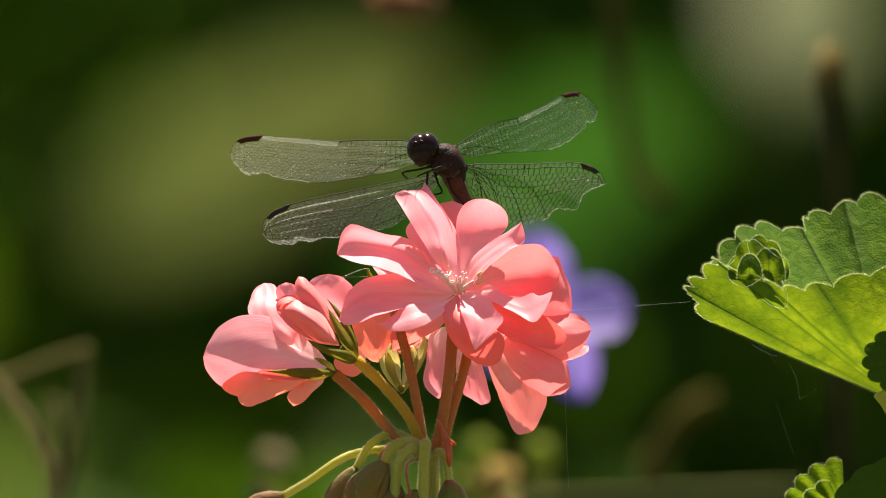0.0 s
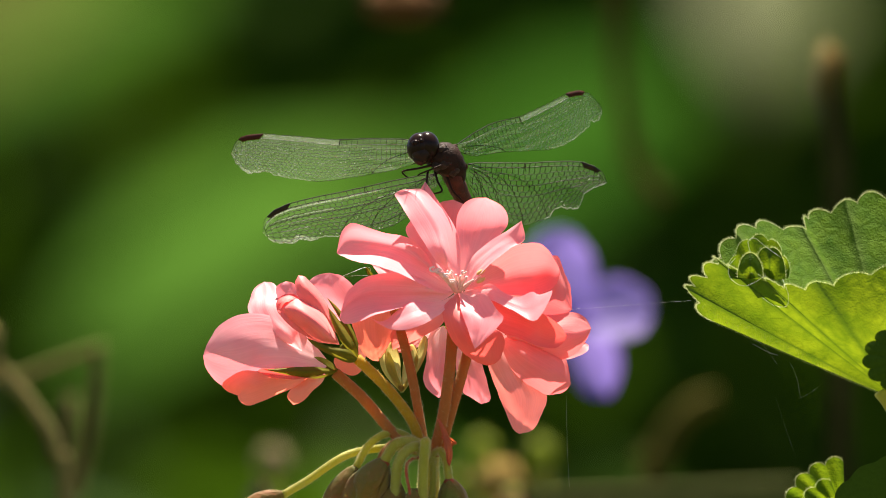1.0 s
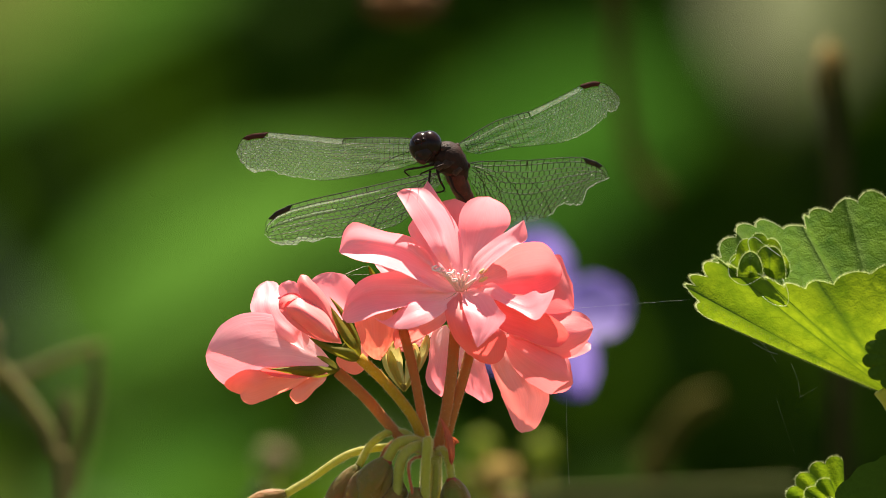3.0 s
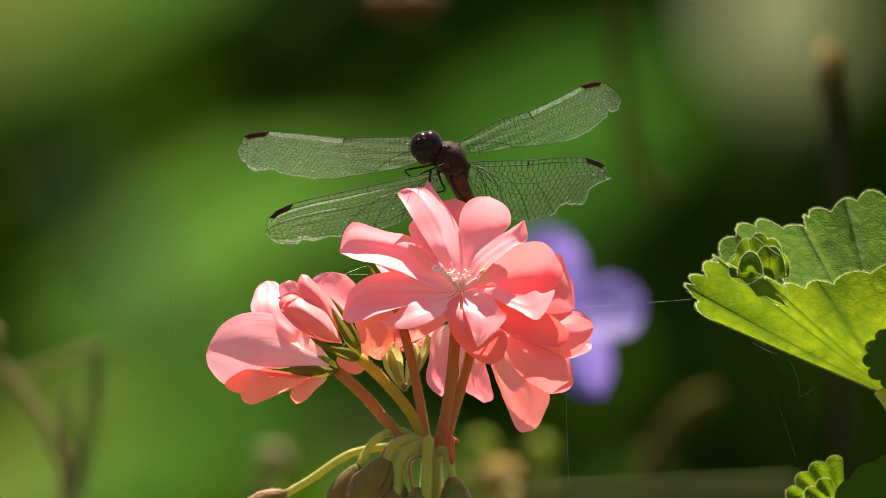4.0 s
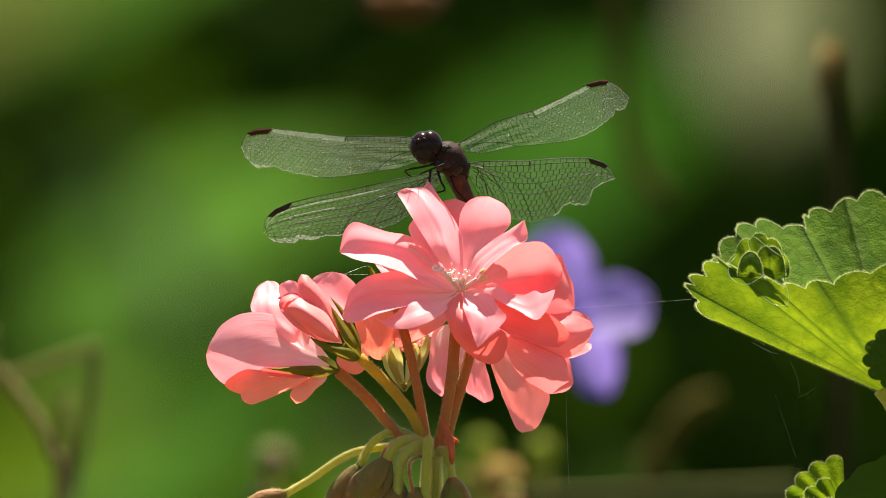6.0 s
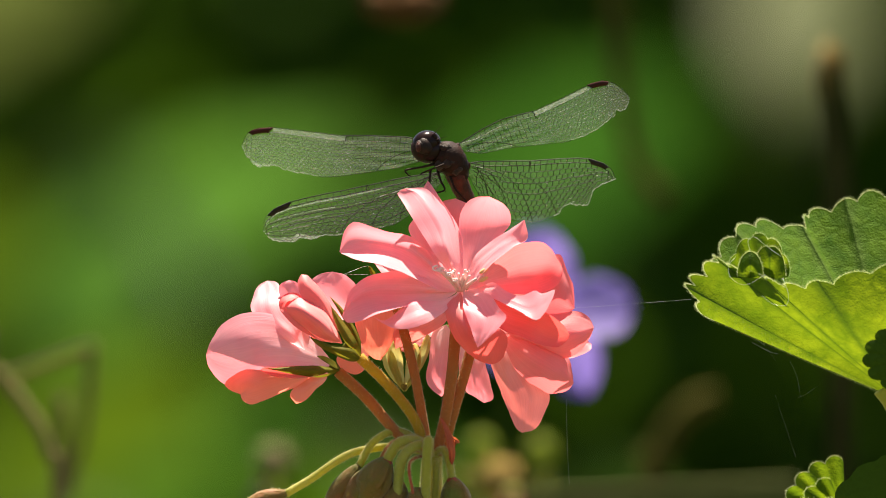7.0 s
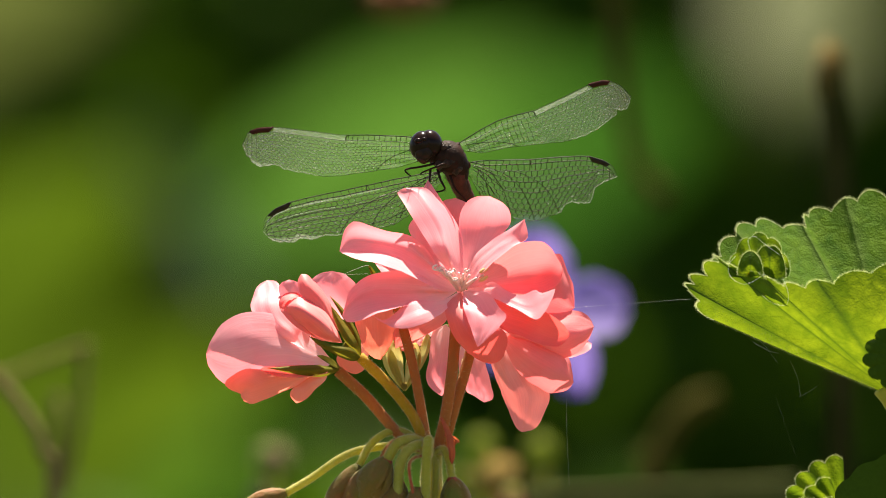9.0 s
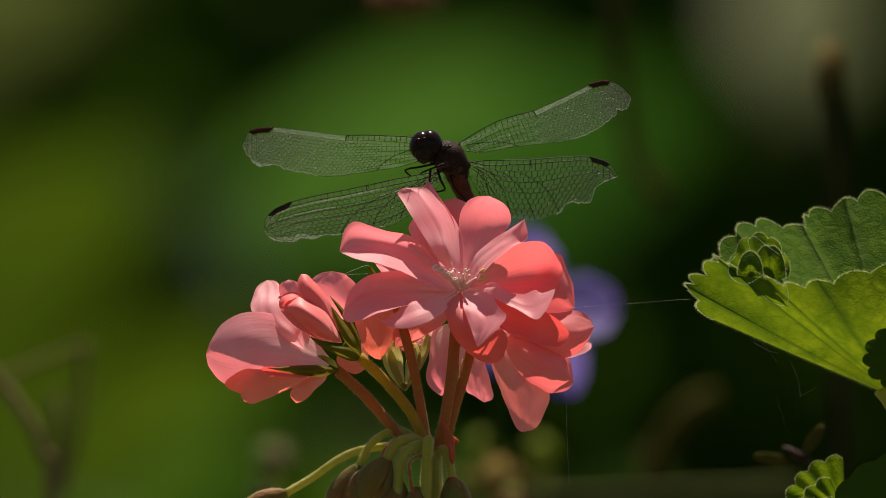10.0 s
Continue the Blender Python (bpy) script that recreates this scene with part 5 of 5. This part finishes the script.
thread("silk_thread", ((1330, 606, -60), (1360, 622, -60), (1376, 626, -60)), 0.12, "faint silk thread under the leaf")
thread("silk_thread", ((1325, 592, -40), (1352, 612, -40), (1374, 642, -40)), 0.06, "faint silk strand under the leaf")
thread("silk_thread", ((1398, 640, -30), (1410, 668, -30), (1416, 702, -30)), 0.06, "faint silk strand under the leaf")
thread("silk_thread", ((1412, 704, -30), (1428, 696, -30), (1446, 684, -30)), 0.05, "faint silk strand under the leaf")
thread("silk_thread", ((1002, 690, 40), (1004, 780, 40), (1008, 860, 40)), 0.06, "faint upright silk thread")
thread("silk_thread", ((1300, 455, -90), (1288, 470, -96), (1292, 492, -98), (1318, 504, -104), (1352, 486, -110)), 0.24, "curled silk thread on the leaf edge")
thread("silk_thread", ((1346, 524, -136), (1366, 538, -136), (1388, 540, -140), (1392, 520, -136), (1382, 492, -130)), 0.2, "curled silk thread on the leaf")
thread("silk_thread", ((1326, 446, -100), (1322, 426, -100), (1334, 420, -98), (1352, 434, -96), (1380, 454, -92)), 0.24, "curled silk thread in the rolled lobe")

STICKS = []
STICKS.append(dry_stem("dry_stem", ((176, 610), (172, 680), (160, 780), (136, 880), (120, 1100), (110, 5600)), 0.0012, TAN, "dry brown stem behind the flowers", None, 0.5))
STICKS.append(dry_stem("dry_stem", ((180, 612), (110, 636), (40, 664), (-60, 700), (-200, 1000), (-260, 2600), (-260, 5600)), 0.0009, TAN, "thin bent dry stalk behind the flowers", None, 0.5))
STICKS.append(dry_stem("dry_stem", ((-30, 610), (10, 660), (60, 720), (100, 800), (120, 1000), (130, 2600), (130, 5600)), 0.0014, TAN, "dry leaning stalk with a withered tip", (0.004, 0.006, TAN), 0.36))
dry_stem("dry_stem", ((1270, 700), (1220, 722), (1180, 772), (1156, 836), (1146, 960), (1146, 2600), (1146, 5600)), 0.0026, DRY, "arched brown stem behind the flowers", None, 0.72)
dry_stem("seed_stalk", ((1466, 132), (1474, 190), (1480, 260), (1484, 400), (1490, 1200), (1490, 5600)), 0.0030, DARKSTEM, "dark stem with a withered ochre flower", (0.0030, 0.0068, OCHRE), 0.5)
dry_stem("seed_stalk", ((715, 2), (740, -40), (900, -240), (1500, -500), (2100, -100), (2300, 1500), (2300, 5600)), 0.0020, DARKSTEM, "arching stem with a brown drooping seed head", (0.009, 0.0045, BROWN), 0.6)
dry_stem("dry_stem", ((1176, 350), (1150, 330), (1120, 280), (1100, 180), (1092, 60), (1090, -200), (1300, -600), (2300, -300), (2420, 2000), (2420, 5600)), 0.0022, DRY, "thin brown stem hanging in an arch", None, 0.8)
dry_stem("flower_stalk_behind", ((484, 818), (485, 846), (486, 1000), (480, 2600), (480, 5600)), 0.0015, STALK_G, "small withered cream flower on a thin stem", (0.0042, 0.0042, CREAM), 0.62)
dry_stem("flower_stalk_behind", ((456, 880), (458, 910), (460, 1000), (460, 2600), (460, 5600)), 0.0013, DARKSTEM, "small pale bud on a thin stem", (0.0026, 0.0026, OLIVELEAF), 0.4)
dry_stem("flower_stalk_behind", ((886, 850), (888, 874), (890, 1000), (900, 2600), (900, 5600)), 0.0014, STALK_G, "withered ochre flower on a thin stem", (0.0050, 0.0046, STRAW), 0.5)
dry_stem("flower_stalk_behind", ((904, 908), (905, 930), (906, 1000), (900, 2600), (900, 5600)), 0.0016, STALK_G, "withered brown flower on a thin stem", (0.0044, 0.0036, BROWN), 0.38)
for x, y in ((852, 800), (814, 866), (956, 806)):
    dry_stem("flower_stalk_behind", ((x, y), (x, y + 40), (x + 10, 1000), (x + 14, 2600), (x + 14, 5600)), 0.0012, STALK_G, "small yellow-green bud on a thin stem", (0.0036, 0.0040, FRESH), 0.6)


def low_rail():
    """A weathered board lying behind the flowers on two short posts."""
    m = 0.5
    p, q = B(940, 902, m), B(1410, 880, m)
    t = thing("garden_rail", (p.x, p.y, 0), "weathered grey wooden rail behind the flowers", "rail")
    bm = bmesh.new()
    d = (q - p).normalized()
    n = Vector((-d.z, 0, d.x)) * 0.0042
    vs = []
    for c in [p.lerp(q, i / 8) for i in range(9)]:
        w = n * (1 + 0.12 * noise.noise(c * 60))
        vs.append([bm.verts.new(c + w + Vector((0, e, 0))) for e in (-0.01, 0.01)] + [bm.verts.new(c - w + Vector((0, e, 0))) for e in (0.01, -0.01)])
    for a, b in zip(vs, vs[1:]):
        for k in range(4):
            bm.faces.new((a[k], a[(k + 1) % 4], b[(k + 1) % 4], b[k]))
    bm.faces.new(vs[0][::-1])
    bm.faces.new(vs[-1])
    part("board", bm, GREY, t, smooth=False)
    for c in (p.lerp(q, 0.1), p.lerp(q, 0.92)):
        bm = bmesh.new()
        add_tube(bm, [c + Vector((0, 0.016, 0.002)), Vector((c.x, c.y + 0.016, 0.2)), Vector((c.x, c.y + 0.016, -0.02))], 0.006, 8)
        part("post", bm, GREY, t)


low_rail()


def passing_insect():
    c = B(1408, 806, 0.10)
    t = thing("flying_insect", c, "small brown insect flying past, wings spread", "insect")
    bm = bmesh.new()
    add_ball(bm, c, (30 * U, 9 * U, 9 * U), Euler((0, 0.5, 0)).to_matrix(), 12, 8)
    part("body", bm, CHITIN, t)
    for dx, dz, ry in ((32, 26, -1.0), (-44, -8, 0.15)):
        bm = bmesh.new()
        add_ball(bm, c + Vector((dx * U, 0, dz * U)), (34 * U, 3 * U, 11 * U), Euler((0, ry, 0)).to_matrix(), 12, 8)
        part("wing", bm, DRY, t, "blurred pale brown wing")
    return t


PASSER = passing_insect()

# broad leaves on long stalks behind, each with its sway: seconds and shift on the plan
BIG = []


def swaying(mat, m, base, tip, width, label, rows, facing=(0, 0.7, 0.7), sag=0.06, back=0.1):
    k = (FAR + m) / FAR
    ob = broad_leaf("broad_leaf", B(*base, m), B(*tip, m + back), width * U * k / 2, sag, mat, label, facing)
    BIG.append((ob, k, rows))


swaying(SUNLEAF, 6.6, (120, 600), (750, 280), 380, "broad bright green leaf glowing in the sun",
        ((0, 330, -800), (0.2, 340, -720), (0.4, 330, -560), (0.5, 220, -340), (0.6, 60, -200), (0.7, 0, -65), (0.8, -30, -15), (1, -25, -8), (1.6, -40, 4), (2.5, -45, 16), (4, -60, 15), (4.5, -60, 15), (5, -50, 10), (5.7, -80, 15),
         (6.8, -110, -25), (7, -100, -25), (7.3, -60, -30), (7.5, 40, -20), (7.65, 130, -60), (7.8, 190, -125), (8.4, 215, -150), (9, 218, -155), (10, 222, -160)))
swaying(OLIVELEAF, 7.0, (-340, 240), (330, 0), 400, "olive green leaf high in the growth",
        ((0, 480, 140), (0.3, 450, 140), (0.5, 320, 150), (0.6, 140, 60), (0.7, -30, -30), (0.8, -100, -60), (1, -120, -70), (1.5, -130, -80), (2, -180, -120), (2.5, -150, -90), (4.2, -120, -70), (5.5, -150, -80), (7, -160, -70), (8, -130, -60), (10, -130, -60)))
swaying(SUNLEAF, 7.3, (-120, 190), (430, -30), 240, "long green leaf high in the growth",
        ((0, -550, -220), (0.5, -450, -120), (0.7, -110, -20), (1, -50, -20), (2, -60, -60), (2.5, -40, -50), (4, 0, -70), (5.5, 50, -110), (6.8, -100, -200), (7.5, -350, -270), (10, -350, -270)))
swaying(LIMELEAF, 5.6, (-330, 760), (260, 300), 560, "lime green leaf lit from behind",
        ((0, -300, 160), (0.6, -420, 100), (2.5, -500, 60), (4, -500, 60), (5.5, -460, 80), (6.5, -300, 70), (7, -220, 60), (7.3, -190, 10), (7.5, -130, -30), (7.7, -110, 0), (8, -60, 30), (9, 0, 10), (10, 20, -10)))
swaying(LIMELEAF, 5.8, (-120, 960), (470, 610), 420, "lime green leaf low in the growth",
        ((0, -700, 300), (5.0, -650, 300), (5.7, -420, 200), (6.8, -90, 80), (7, -60, 50), (7.6, 0, 0), (10, 30, 0)))
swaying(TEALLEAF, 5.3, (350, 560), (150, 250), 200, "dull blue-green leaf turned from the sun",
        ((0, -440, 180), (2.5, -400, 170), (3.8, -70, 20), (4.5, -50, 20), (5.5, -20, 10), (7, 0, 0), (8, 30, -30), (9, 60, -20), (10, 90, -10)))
swaying(BIGLEAF, 6.2, (0, 1080), (560, 640), 300, "green leaf low in the growth",
        ((0, -300, 340), (2.0, -260, 320), (2.7, -140, 200), (3.8, -20, 0), (5.5, 0, 0), (6.2, -20, 20), (7, -30, 30), (10, -30, 30)))
swaying(SOFTLEAF, 6.8, (-300, 1050), (260, 640), 360, "soft green leaf low in the growth",
        ((0, -160, 150), (0.5, -160, 150), (1, -360, 320), (2.5, -360, 320), (4, 20, 70), (5.5, 20, 70), (7, -120, 120), (10, -160, 160)))
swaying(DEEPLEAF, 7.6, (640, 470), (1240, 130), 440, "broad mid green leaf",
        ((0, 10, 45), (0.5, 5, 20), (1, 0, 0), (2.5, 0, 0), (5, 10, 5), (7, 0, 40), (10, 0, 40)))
swaying(PALELEAF, 7.4, (1345, 230), (1310, -420), 270, "pale faded olive leaf standing upright",
        ((0, 40, -40), (1, -20, -60), (1.5, -10, -80), (2, 50, -165), (2.5, 40, -85), (4, 10, -20), (4.5, 0, 0), (5.5, -30, 20), (7, 40, -20), (10, 40, -20)), (0.3, 0.7, 0.6), 0.06, 0.9)


def motions():
    sway = ((0, -4, 0), (0.5, -6, 0), (1, -5, 0), (1.5, -3, 0), (2, -1, 0), (2.5, -1, 0), (4, 0, 0), (5.5, 0, 0), (7, 0, 0), (7.5, 0, 0), (10, 0, 0))
    for ob in (HEAD, FLY):
        p = PLACE[ob]
        walk(ob, [(t, pose(p.x + x * U, p.y, p.z)) for t, x, y in sway])
    for ob, k, rows in BIG:
        p = PLACE[ob]
        walk(ob, [(t, pose(p.x + x * U * k, p.y, p.z - y * U * k)) for t, x, y in rows])
    p = PLACE[PASSER]
    walk(PASSER, [(t, pose(p.x + x * U, p.y, p.z - y * U)) for t, x, y in ((0, 900, 500), (9.6, 760, 420), (9.8, 300, 150), (9.9, 120, 60), (10, 0, 0))])
    for ob in STICKS:
        p = PLACE[ob]
        walk(ob, [(t, pose(p.x + x * U * 1.14, p.y, p.z)) for t, x in ((0, -26), (0.5, -30), (1, 0), (2.5, -4), (4, 0), (5.5, -8), (7, -14), (8, -20), (10, -26))])
    violet = ((0, -48), (0.1, -92), (0.2, -98), (0.3, -62), (0.5, -66), (0.6, -34), (0.8, -50), (1, -8), (1.5, -4), (2, -34), (2.5, -59), (4, -24), (4.5, -34), (5, -14), (5.5, 2), (7, -44), (7.5, -39), (8, -24), (9, -52), (10, -69))
    p = PLACE[VIOLET]
    walk(VIOLET, [(t, pose(p.x + x * U * 1.15, p.y, p.z)) for t, x in violet])
    # the head stays still, but for one quick turn
    local = PLACE[FLYHEAD] - PLACE[FLY]
    at_rest = pose(*local)
    turned = pose(local.x - 3 * U, local.y, local.z + 2 * U, -20, 68, 14)
    walk(FLYHEAD, [(0, at_rest), (6.86, at_rest), (6.96, turned), (7.04, turned), (7.14, at_rest), (10, at_rest)])
    for key, w in FLYWINGS.items():
        base, total, cell, length, side, lean, stig = WINGS[key]
        local = PLACE[w] - PLACE[FLY]
        rows = []
        for t, a, b in TIPS[key]:
            rot = wing_axes(base, (a, b), length, side, lean).to_4x4()
            rows.append((t, Matrix.Translation(local) @ rot))
        walk(w, rows)


motions()
